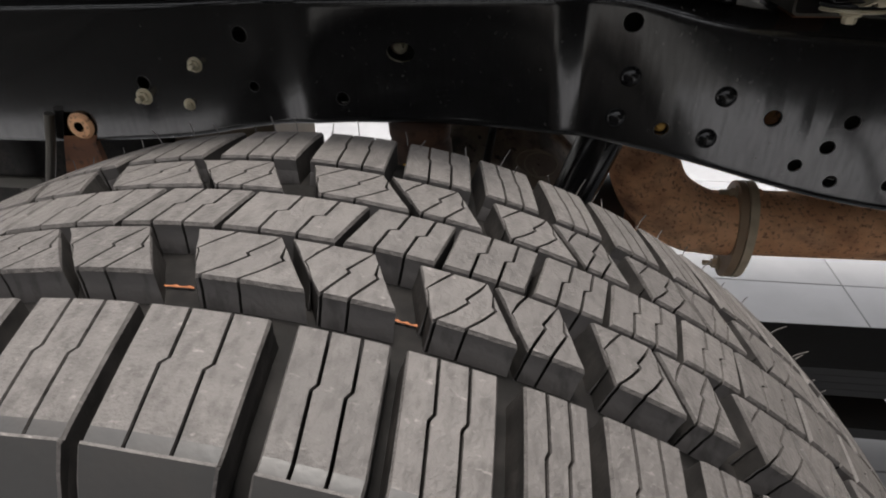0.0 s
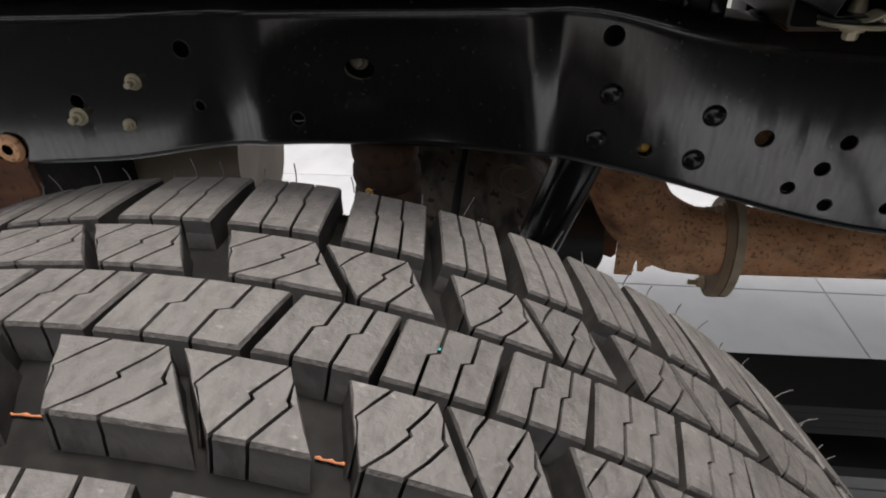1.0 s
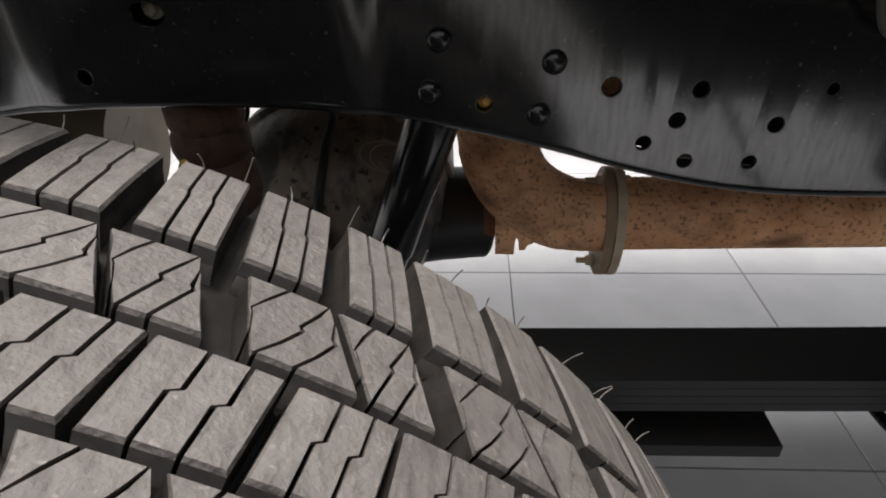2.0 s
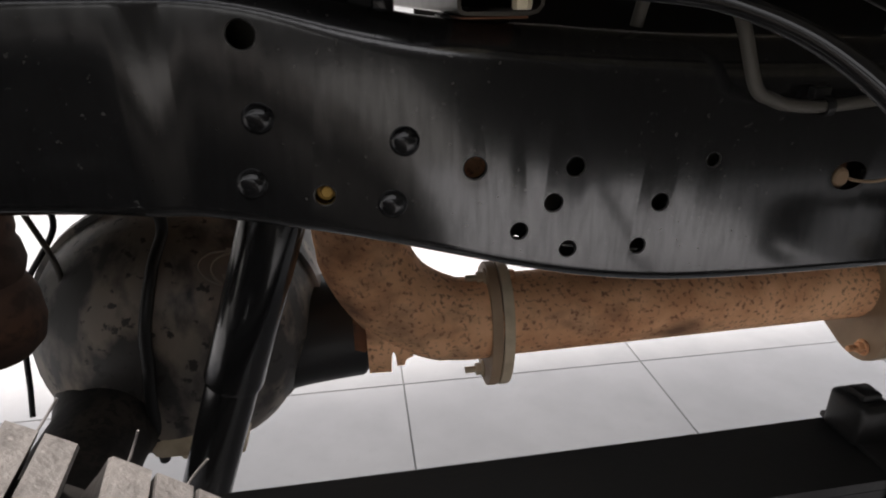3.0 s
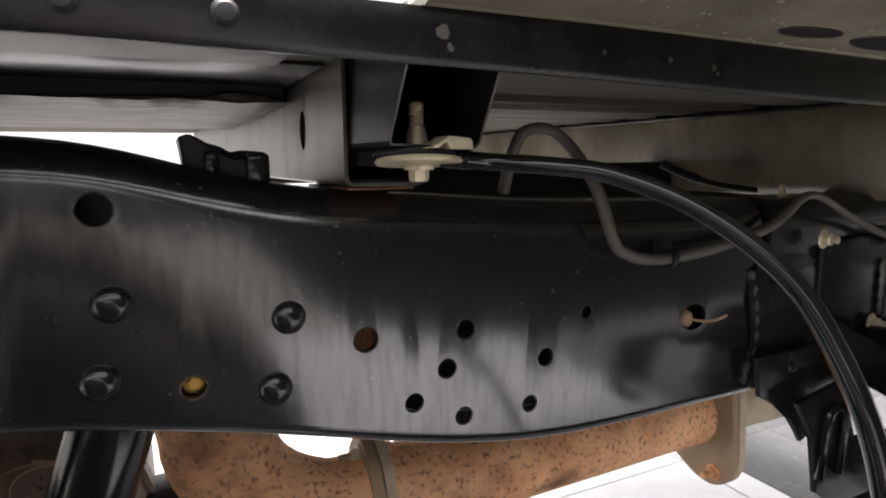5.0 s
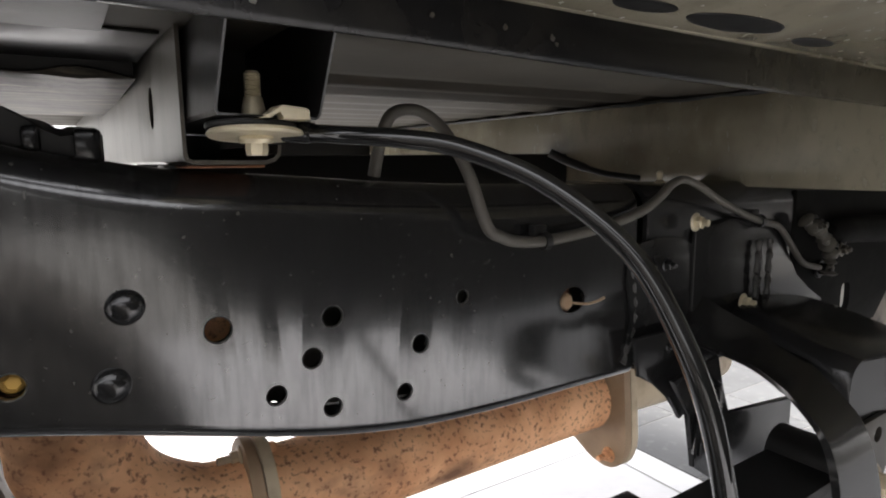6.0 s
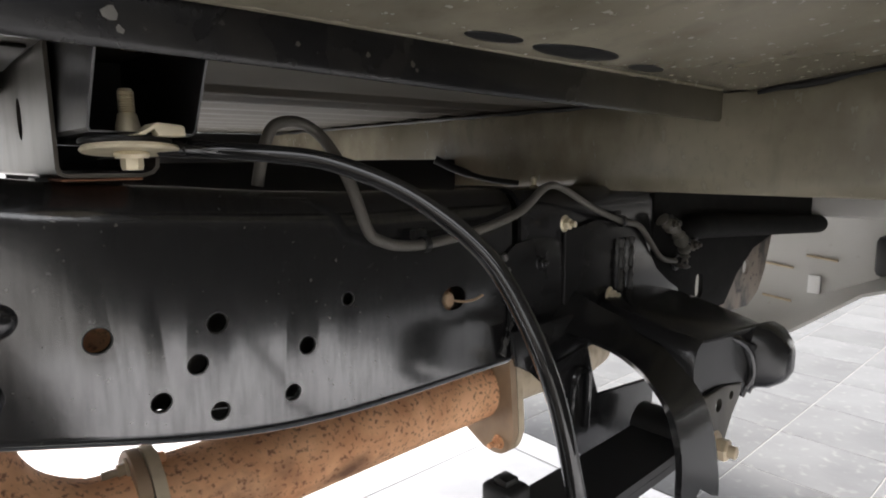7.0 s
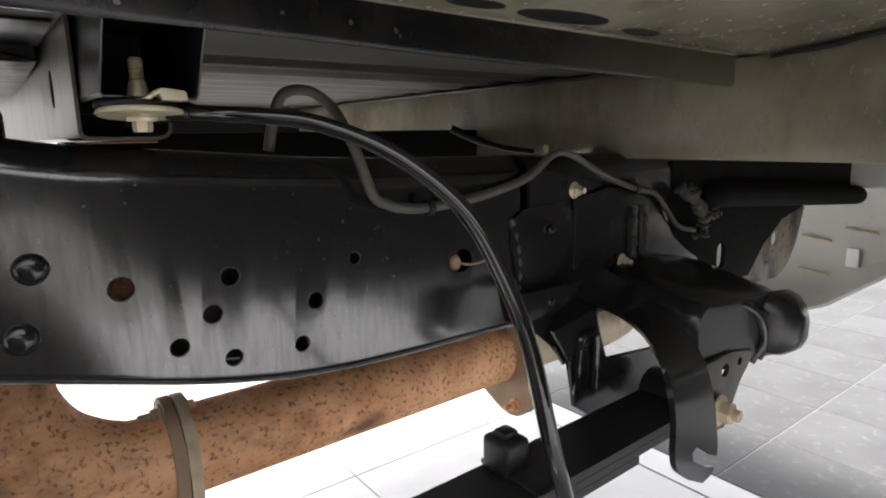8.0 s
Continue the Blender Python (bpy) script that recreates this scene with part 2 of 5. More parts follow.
def part(name, bm, mats, parent=None, label="", smooth=35):
    """A bmesh given in world places, as one mesh object under a thing or a part."""
    ob = new(name, finish(bm, name, mats, smooth) if isinstance(bm, bmesh.types.BMesh) else bm)
    if parent is not None:
        ob.parent = parent
        ob.matrix_parent_inverse = parent_inverse(parent)
    return tagged(ob, label)


def parent_inverse(parent):
    total, o = Matrix.Identity(4), parent
    while o is not None:
        total = o.matrix_parent_inverse @ Matrix.Translation(o.location) @ total if o.parent is not None else Matrix.Translation(o.location) @ total
        o = o.parent
    return total.inverted()


def box(bm, lo, hi, bevel=0.0, seg=2):
    made = bmesh.ops.create_cube(bm, size=1.0)["verts"]
    for v in made:
        v.co = Vector(((lo[i] + hi[i]) / 2 + v.co[i] * (hi[i] - lo[i]) for i in range(3)))
    if bevel:
        edges = list({e for v in made for e in v.link_edges})
        bmesh.ops.bevel(bm, geom=edges, offset=bevel, segments=seg, affect="EDGES", profile=0.5)
    return bm


def smooth_path(points, steps=8):
    """A Catmull-Rom line through the points."""
    p = [Vector(q) for q in points]
    p = [2 * p[0] - p[1], *p, 2 * p[-1] - p[-2]]
    out = []
    for i in range(1, len(p) - 2):
        for k in range(steps):
            t = k / steps
            a, b, c, d = p[i - 1], p[i], p[i + 1], p[i + 2]
            out.append(0.5 * (2 * b + (c - a) * t + (2 * a - 5 * b + 4 * c - d) * t * t + (3 * b - a - 3 * c + d) * t ** 3))
    return [*out, p[-2]]


def tube(bm, path, radius, seg=16, caps=True):
    """Rings swept along a line of points; radius: a number, or one for each point."""
    path = [Vector(q) for q in path]
    radii = radius if isinstance(radius, (list, tuple)) else [radius] * len(path)
    rings, up = [], None
    for i, q in enumerate(path):
        way = (path[min(i + 1, len(path) - 1)] - path[max(i - 1, 0)]).normalized()
        if up is None:
            up = way.orthogonal().normalized()
        up = (up - up.dot(way) * way).normalized()
        side = way.cross(up)
        rings.append([bm.verts.new(q + radii[i] * (math.cos(a) * up + math.sin(a) * side)) for a in (2 * math.pi * k / seg for k in range(seg))])
    for r, s in zip(rings, rings[1:]):
        for k in range(seg):
            bm.faces.new((r[k], r[(k + 1) % seg], s[(k + 1) % seg], s[k]))
    if caps:
        bm.faces.new(rings[0]), bm.faces.new(rings[-1])
    return bm


def lathe(bm, profile, at, axis, seg=24, twist=0.0):
    """(radius, height) pairs turned about an axis through at."""
    way = Vector(axis).normalized()
    up = way.orthogonal().normalized()
    side = way.cross(up)
    rings = []
    for r, hgt in profile:
        c = Vector(at) + way * hgt
        if r < 1e-6:
            rings.append([bm.verts.new(c)])
        else:
            rings.append([bm.verts.new(c + r * (math.cos(a) * up + math.sin(a) * side)) for a in (twist + 2 * math.pi * k / seg for k in range(seg))])
    for r, s in zip(rings, rings[1:]):
        for k in range(seg):
            a = [r[k % len(r)], r[(k + 1) % len(r)], s[(k + 1) % len(s)], s[k % len(s)]]
            a = list(dict.fromkeys(a))
            if len(a) > 2:
                bm.faces.new(a)
    return bm


def loft(bm, sections, closed=True, caps=True):
    rings = [[bm.verts.new(q) for q in s] for s in sections]
    n = len(rings[0])
    for r, s in zip(rings, rings[1:]):
        for k in range(n if closed else n - 1):
            bm.faces.new((r[k], r[(k + 1) % n], s[(k + 1) % n], s[k]))
    if caps and closed:
        bm.faces.new(rings[0]), bm.faces.new(rings[-1])
    return bm


def sheet(bm, rows, thick):
    """A bent sheet through rows of points, thickened to both sides of its surface."""
    rows = [[Vector(q) for q in r] for r in rows]
    n, m = len(rows), len(rows[0])
    normals = [[(rows[min(i + 1, n - 1)][j] - rows[max(i - 1, 0)][j]).cross(rows[i][min(j + 1, m - 1)] - rows[i][max(j - 1, 0)]).normalized() for j in range(m)] for i in range(n)]
    top = [[bm.verts.new(rows[i][j] + normals[i][j] * thick / 2) for j in range(m)] for i in range(n)]
    low = [[bm.verts.new(rows[i][j] - normals[i][j] * thick / 2) for j in range(m)] for i in range(n)]
    for i in range(n - 1):
        for j in range(m - 1):
            bm.faces.new((top[i][j], top[i + 1][j], top[i + 1][j + 1], top[i][j + 1]))
            bm.faces.new((low[i][j], low[i][j + 1], low[i + 1][j + 1], low[i + 1][j]))
    rim = [(i, 0) for i in range(n)] + [(n - 1, j) for j in range(1, m)] + [(i, m - 1) for i in range(n - 2, -1, -1)] + [(0, j) for j in range(m - 2, 0, -1)]
    for (a, b), (c, d) in zip(rim, rim[1:] + rim[:1]):
        bm.faces.new((top[a][b], low[a][b], low[c][d], top[c][d]))
    return bm


def plate(bm, outline, normal, thick, bevel=0.0):
    """A flat plate with that outline, given as places in the world."""
    n = Vector(normal).normalized() * thick
    a, b = [bm.verts.new(q) for q in outline], [bm.verts.new(Vector(q) + n) for q in outline]
    k = len(a)
    faces = [bm.faces.new(a), bm.faces.new(b)]
    for i in range(k):
        bm.faces.new((a[i], a[(i + 1) % k], b[(i + 1) % k], b[i]))
    if bevel:
        bmesh.ops.bevel(bm, geom=list({e for f in faces for e in f.edges}), offset=bevel, segments=2, affect="EDGES", profile=0.5)
    return bm


def cut(ob, cutter_bm):
    """Takes the cutter's solid out of a mesh object."""
    tool = new("cutter", finish(cutter_bm, "cutter", RAIL_BLACK))
    mod = ob.modifiers.new("cut", "BOOLEAN")
    mod.operation, mod.object, mod.solver = "DIFFERENCE", tool, "EXACT"
    made = bpy.data.meshes.new_from_object(ob.evaluated_get(bpy.context.evaluated_depsgraph_get()))
    ob.modifiers.clear()
    ob.data = made
    made.polygons.foreach_set("use_smooth", [True] * len(made.polygons))
    made.set_sharp_from_angle(angle=radians(30))
    bpy.data.objects.remove(tool)


def lerp(table, x):
    """The value at x of a table of (x, value)."""
    return float(np.interp(x, [a for a, _ in table], [b for _, b in table]))


def ease(a, b, x):
    t = min(max((x - a) / (b - a), 0.0), 1.0)
    return t * t * (3 - 2 * t)


def hex_bolt(name, at, axis, size, parent, mats, stud=0.0, label=""):
    """A flanged hexagon head, with a stud that sticks out of it."""
    bm = bmesh.new()
    lathe(bm, [(0, 0), (size * 1.05, 0), (size * 1.1, size * 0.1), (size * 0.95, size * 0.25), (0, size * 0.25)], at, axis, 20)
    lathe(bm, [(0, size * 0.2), (size * 0.72, size * 0.2), (size * 0.75, size * 0.85), (size * 0.62, size * 0.95), (0, size * 0.95)], at, axis, 6)
    if stud:
        lathe(bm, [(0, 0), (size * 0.4, size * 0.9), (size * 0.4, size * 0.9 + stud), (size * 0.3, size * 0.95 + stud), (0, size * 0.95 + stud)], at, axis, 14)
    return part(name, bm, mats, parent, label)


# ---- the setting: tiled floor, pavers outside, white walls far off ----
bm = bmesh.new()
box(bm, (-14, -12, -0.2), (16, 12, -0.0014))
floor = tagged(part("floor", bm, GROUT), "pale grout bed under the grey floor tiles", "floor", kind="structure")


def slab(w, d, mat, name):
    bm = bmesh.new()
    box(bm, (-w / 2, -d / 2, -0.03), (w / 2, d / 2, 0.0), 0.0012, 1)
    return finish(bm, name, mat)


# ---- frame rail: a pressed channel, open inboard ----
RAIL_TOP = [(-1.9, 0.835), (-0.65, 0.835), (-0.45, 0.838), (-0.35, 0.843), (-0.087, 0.845), (-0.012, 0.844), (0.033, 0.830), (0.085, 0.817), (0.135, 0.810),
            (0.19, 0.807), (0.25, 0.801), (0.33, 0.796), (0.44, 0.793), (0.61, 0.789), (1.0, 0.785)]
RAIL_LOW = [(-1.9, 0.655), (-0.64, 0.664), (-0.477, 0.676), (-0.40, 0.691), (-0.30, 0.702), (-0.19, 0.703), (-0.1, 0.699), (-0.035, 0.689), (0.034, 0.674), (0.087, 0.660),
            (0.145, 0.643), (0.187, 0.631), (0.232, 0.621), (0.284, 0.613), (0.36, 0.609), (0.44, 0.608), (0.52, 0.607), (1.0, 0.606)]


def soft(table, x, w=0.03):
    return sum(lerp(table, x + w * k) for k in (-1, -0.5, 0, 0.5, 1)) / 5


def rail_face(x):
    """How far inboard the web stands at x: shallow recess over the axle, slight toe towards the tail."""
    inset = ease(-0.365, -0.315, x) - ease(-0.080, -0.040, x)
    return -0.009 * inset + 0.018 * max(x, 0)


def rail_section(x):
    zt, zb, y0, t, w, rt, rb = soft(RAIL_TOP, x), soft(RAIL_LOW, x), rail_face(x), 0.005, 0.065, 0.022, 0.011
    arc = [math.pi / 2 * k / 6 for k in range(7)]
    crown = [math.pi / 2 * k / 12 for k in range(13)]
    tall = 0.023 + 0.005 * ease(-0.02, 0.14, x)
    outer = [(w, zt)] + [(rt - rt * math.sin(a), zt - tall + tall * math.cos(a)) for a in crown] + [(rb - rb * math.cos(a), zb + rb - rb * math.sin(a)) for a in arc] + [(w, zb)]
    ri, rj, tin = rt - t, rb - t, tall - t
    inner = [(w, zb + t)] + [(rb - rj * math.sin(a), zb + rb - rj * math.cos(a)) for a in arc] + [(rt - ri * math.cos(a), zt - tall + tin * math.sin(a)) for a in crown] + [(w, zt - t)]
    return [(x, y0 + y, z) for y, z in outer + inner]


frame_rail = thing("frame_rail", (0, 0.03, 0.0), "glossy black pressed steel chassis rail with bolt holes and dust streaks", "chassis rail")
stations = sorted([-1.9, -1.2, -0.9] + [-0.7 + 0.0145 * k for k in range(118)] + [-0.085 + 0.0047 * k for k in range(11)])
bm = bmesh.new()
loft(bm, [rail_section(x) for x in stations if x < 0.53])
channel = part("channel", bm, RAIL_BLACK, frame_rail, smooth=30)
bm = bmesh.new()
loft(bm, [rail_section(x) for x in stations if 0.52 < x < 0.875])
part("rear_channel", bm, HANGER_BLACK, frame_rail, smooth=30)
HOLES = [(-0.004, 0.806, 0.0092), (0.037, 0.703, 0.0074), (0.140, 0.716, 0.0085), (0.173, 0.667, 0.0068), (0.213, 0.713, 0.0075), (0.198, 0.687, 0.0072),
         (0.211, 0.650, 0.0068), (0.281, 0.682, 0.0072), (0.267, 0.648, 0.0066), (0.319, 0.712, 0.0056), (-0.394, 0.793, 0.0085), (-0.518, 0.741, 0.008),
         (-0.289, 0.731, 0.007), (-0.389, 0.739, 0.0055)]
bm = bmesh.new()
for hx, hz, hr in HOLES:
    hr *= 0.95
    lathe(bm, [(0, -0.02), (hr, -0.02), (hr, 0.03), (0, 0.03)], (hx, 0, hz), (0, 1, 0), 24)
for hx, hz, hw, hh in ((-0.224, 0.779, 0.0145, 0.0095), (0.436, 0.693, 0.0155, 0.0115)):
    loft(bm, [[(hx + hw * math.cos(a) * (1 if abs(math.cos(a)) < 0.8 else 0.97), yy, hz + hh * math.sin(a)) for a in (2 * math.pi * k / 24 for k in range(24))] for yy in (-0.02, 0.04)])
cut(channel, bm)
# turned lips of the punched holes, in a paler metal that paints the light on their edges
for hx, hz, hr in HOLES:
    hr *= 0.95
    bm = bmesh.new()
    lathe(bm, [(hr - 0.0003, 0.0005), (hr, -0.0004), (hr + 0.0003, -0.0005), (hr + 0.0006, -0.0002), (hr + 0.0007, 0.0008), (hr - 0.0003, 0.0008), (hr - 0.0003, 0.0005)], (hx, rail_face(hx), hz), (0, 1, 0), 24)
    part("hole_lip", bm, LIT_EDGE, frame_rail)
# added plate closing the rail behind its holes, with a few openings of its own; its grey stands in for floor light
bm = bmesh.new()
sheet(bm, [[(x, rail_face(x) + 0.062, soft(RAIL_LOW, x) + 0.006), (x, rail_face(x) + 0.062, soft(RAIL_TOP, x) - 0.006)] for x in [-1.2, -0.9] + [-0.7 + 0.02 * k for k in range(78)]], 0.003)
closing = part("closing_plate", bm, GALV, frame_rail, "added inner plate behind the holes, grey as if lit from the floor")
bm = bmesh.new()
for hx, hz, hr in ((0.187, 0.634, 0.005), (0.240, 0.634, 0.004)):
    lathe(bm, [(0, 0.03), (hr, 0.03), (hr, 0.09), (0, 0.09)], (hx, 0, hz), (0, 1, 0), 20)
cut(closing, bm)
bm = bmesh.new()
lathe(bm, [(0, 0.0), (0.016, 0.0), (0.015, 0.002), (0, 0.0025)], (0.154, 0.0625, 0.697), (0, -1, 0), 20)
part("rust_patch", bm, RUST, frame_rail, "orange rust inside the rail")
# domed rivets of the crossmember behind the web
bm = bmesh.new()
lathe(bm, [(0, -0.004), (0.0102, -0.004), (0.0102, 0.0004), (0.0098, 0.0018), (0.0085, 0.0036), (0.0066, 0.0050), (0.0042, 0.0059), (0.0021, 0.0063), (0, 0.0064)], (0, 0, 0), (0, -1, 0), 28)
rivet_mesh = finish(bm, "rivet", GLOSS_BLACK)
for rx, rz in ((0.0, 0.756), (-0.009, 0.714), (0.092, 0.737), (0.082, 0.694)):
    rivet = part("rivet", rivet_mesh, None, frame_rail, "domed black rivet head")
    rivet.location = (rx, rail_face(rx), rz)
# zinc studs ahead of the axle
for n, (sx, sz, sr) in enumerate(((-0.469, 0.718, 0.0062), (-0.451, 0.762, 0.0075), (-0.521, 0.726, 0.0085))):
    hex_bolt("stud", (sx, 0.0, sz), (0.15, -1, 0.05), sr, frame_rail, ZINC, 0.009 if n else 0.004, "yellowed zinc stud and nut")
hex_bolt("bolt", (0.0375, 0.012, 0.703), (0.1, -1, 0.1), 0.006, frame_rail, YELLOW, 0.0, "yellow marked bolt behind a hole")
bm = bmesh.new()
box(bm, (0.416, 0.020, 0.678), (0.444, 0.024, 0.709), 0.002)
part("tag", bm, BROWN_RUST, frame_rail, "dull brown clip behind a slot")
bm = bmesh.new()
loft(bm, [[(0.434 + 0.0075 * math.cos(a) * k, y, 0.690 + 0.0085 * math.sin(a) * k) for a in (2 * math.pi * j / 9 for j in range(9))] for y, k in ((0.021, 1.0), (0.013, 0.95), (0.011, 0.7))])
tube(bm, smooth_path([(0.436, 0.016, 0.690), (0.447, 0.008, 0.688), (0.455, 0.0, 0.690), (0.463, -0.004, 0.694)]), 0.0012, 8)
part("tag", bm, DULL_TAN, frame_rail, "dull tan plug and wire")
hex_bolt("stud", (-0.2315, 0.02, 0.779), (0, -1, 0), 0.0085, frame_rail, ZINC, 0.0, "yellowed zinc bolt behind a slot")
# weld seam where the hanger plate laps the rail
bm = bmesh.new()
tube(bm, [(0.504 + 0.012 * math.sin(math.pi * k / 24) + 0.0012 * math.sin(k * 2.3), rail_face(0.5) - 0.001, 0.727 - 0.105 * k / 24) for k in range(25)], [0.0028 + 0.0009 * math.sin(k * 1.9) for k in range(25)], 8)
part("weld_bead", bm, WELD, frame_rail)

# ---- rear wheel: tyre with its tread blocks ----
CX, CZ, YC, R0, CROWN = -0.226, 0.404, -0.389, 0.413, 1.04


def tread_at(angle, y, drop=0.0):
    r = R0 - CROWN * (y - YC) ** 2 - drop
    a = radians(angle)
    return Vector((CX + r * math.sin(a), y, CZ + r * math.cos(a)))


wheel = thing("wheel", (CX, YC, 0.0), "black pickup wheel with a dusty all-terrain tyre standing on the floor", "wheel")
profile = [(-0.300, 0.232), (-0.278, 0.245), (-0.258, 0.285), (-0.254, 0.325), (-0.261, 0.362), (-0.270, 0.380)]
profile += [(y, R0 - CROWN * (y - YC) ** 2 - 0.0145) for y in (-0.279, -0.295, -0.32, -0.34, -0.36, -0.389, -0.42, -0.44, -0.46, -0.485)]
profile += [(-0.498, 0.384), (-0.510, 0.366), (-0.5205, 0.335), (-0.522, 0.30), (-0.512, 0.255), (-0.494, 0.232)]
bm = bmesh.new()
SEG = 160
rings = [[bm.verts.new((CX + r * math.sin(2 * math.pi * k / SEG), y, CZ + r * math.cos(2 * math.pi * k / SEG))) for k in range(SEG)] for y, r in profile]
rings.append(rings[0])
for r, s in zip(rings, rings[1:]):
    for k in range(SEG):
        f = bm.faces.new((r[k], r[(k + 1) % SEG], s[(k + 1) % SEG], s[k]))
        # carcass under the tread takes the shade-darkened colour, the sidewall its own grey
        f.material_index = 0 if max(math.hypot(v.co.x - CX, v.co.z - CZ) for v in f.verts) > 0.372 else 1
tyre = part("tyre", bm, [GROOVE_SHADE, SIDEWALL], wheel, "black tyre carcass with a smooth sidewall", 50)
bm = bmesh.new()
lathe(bm, [(0.236, -0.105), (0.232, -0.10), (0.205, -0.085), (0.2, 0.02), (0.19, 0.055), (0.06, 0.075), (0.055, 0.085), (0.03, 0.085), (0.03, 0.06), (0.18, 0.04), (0.192, -0.08), (0.222, -0.098), (0.236, -0.105)],
      (CX, YC, CZ), (0, -1, 0), 64)
part("rim", bm, SATIN_BLACK, wheel, "plain black steel rim")

# pitch of the tread pattern: pairs of blocks of uneven length round the tyre
pair_start = [-13.9, 0.45, 13.1, 23.0, 32.4]
cycle = [10.5, 12.1, 12.6, 11.0, 9.9, 11.6, 12.4]
lens = [cycle[k % 7] for k in range(28)]
scale_up = (346.1 - 32.4) / sum(lens)
for v in lens:
    pair_start.append(pair_start[-1] + v * scale_up)
Z_STEP = ((0.0, 0.0), (0.22, 0.0), (0.46, 0.0), (0.515, 1.0), (0.76, 1.0), (1.0, 1.0))


def block(bm, far, near, ys, sipes, step=0.07, slope=0.0, height=0.0148, tail=()):
    """One tread block: its angles at the far and the near edge, the y of both, and zigzag sipes that split its top. tail: (y, drop) pairs that carry it over the shoulder."""
    rows = [(b, z, ys[0] + (ys[1] - ys[0]) * b, 0.0) for b, z in Z_STEP] + [(1.0, 1.0, y, d) for y, d in tail]
    cuts = [[0.0] * len(rows)] + [[min(max(s0 + slope * b + step * (z - 0.5), 0.0), 1.0) for b, z, _, _ in rows] for s0 in sipes] + [[1.0] * len(rows)]
    gap = 0.08
    for n, (left, right) in enumerate(zip(cuts, cuts[1:])):
        if max(r - l for l, r in zip(left, right)) < 0.03:
            continue
        edge = []
        for (b, z, y, d), l, r in zip(rows, left, right):
            a0, a1 = far[0] + (near[0] - far[0]) * b, far[1] + (near[1] - far[1]) * b
            g = gap if r - l > 0.03 else 0.0
            edge.append((a0 + (a1 - a0) * l + (g if n else 0), a0 + (a1 - a0) * r - (g if n < len(cuts) - 2 else 0), y, d, r - l))
        keep = [i for i, e in enumerate(edge) if e[4] > 0.001]
        edge = edge[max(keep[0] - 1, 0):min(keep[-1] + 2, len(edge))]
        if len(edge) < 2:
            continue
        levels = []
        for drop, inset, spread, ledge in ((height, 0.0, 0.16, 0.0012), (0.0078, 0.0, 0.05, 0.0004), (0.0074, 0.0, 0.03, 0.0002), (0.0014, 0.0, 0.0, 0.0), (0.0, 0.11, 0.0, 0.0)):
            loop = []
            for i, (al, ar, y, d, w) in enumerate(edge):
                tight = min(inset, max((ar - al) * 0.3, 0.0))
                yy = y + (-0.0008 if i == 0 else (0.0008 if i == len(edge) - 1 and not tail else 0)) * (1 if inset else 0) + (ledge if i == 0 else (-ledge if i == len(edge) - 1 and not tail else 0))
                first, last = n == 0, n == len(cuts) - 2
                loop.append((al + (tight - spread if first else 0.16 * tight), ar - (tight - spread if last else 0.16 * tight), yy, d))
            ring = [bm.verts.new(tread_at(a, y, drop + d)) for a, _, y, d in loop] + [bm.verts.new(tread_at(a, y, drop + d)) for _, a, y, d in reversed(loop)]
            levels.append(ring)
        k = len(levels[0])
        for lo, hi in zip(levels, levels[1:]):
            for i in range(k):
                f = bm.faces.new((lo[i], lo[(i + 1) % k], hi[(i + 1) % k], hi[i]))
                # walls in cross gaps and sipes are painted darker as shade, end walls lighter
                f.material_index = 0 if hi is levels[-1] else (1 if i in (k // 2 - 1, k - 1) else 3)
        top, half = levels[-1], k // 2
        for i in range(half - 1):
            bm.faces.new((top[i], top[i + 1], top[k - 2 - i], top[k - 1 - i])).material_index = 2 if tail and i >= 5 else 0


SHOULDER_DROP = ((-0.5035, 0.001), (-0.5085, 0.007), (-0.5145, 0.020), (-0.5195, 0.037))


def blocks_of_pair(k):
    """(angles at far edge, angles at near edge, y of both, sipes, slope, step, tail) for the ten blocks of one pitch pair."""
    s, e = pair_start[k], pair_start[k + 1]
    w = e - s
    out = []
    for f0, f1, n0, n1 in ((0.035, 0.418, 0.165, 0.625), (0.465, 0.83, 0.672, 0.993)):
        for q, ys in ((s, (-0.4095, -0.4375)), (s + 3.45, (-0.3415, -0.3725))):
            out.append(((q + f0 * w, q + f1 * w), (q + n0 * w, q + n1 * w), ys, (0.52, 1.05, 1.40), -1.03, 0.07, ()))
    for far, near in (((s + 2.05, s + 0.735 * w - 0.26), (s + 1.55, s + 0.66 * w - 0.24)), ((s + 0.735 * w + 0.26, e + 1.8), (s + 0.66 * w + 0.24, e + 1.1))):
        out.append((far, near, (-0.3765, -0.4065), (0.36, 0.69), 0.02, -0.085, ()))
    for f0, f1 in ((0.02, 0.60), (0.60, 1.06)):
        out.append(((s + f0 * w + 0.75, s + f1 * w - 0.55), (s + f0 * w + 1.5, s + f1 * w + 0.1), (-0.4525, -0.4985), (0.32, 0.665), 0.02, -0.055, SHOULDER_DROP))
    q = s + 2.5
    for f0, f1 in ((0.0, 0.53), (0.53, 1.02)):
        out.append(((q + f0 * w - 0.2, q + f1 * w - 1.3), (q + f0 * w + 0.75, q + f1 * w - 0.6), (-0.2775, -0.3345), (0.35, 0.68), 0.0, 0.03, ()))
    return out


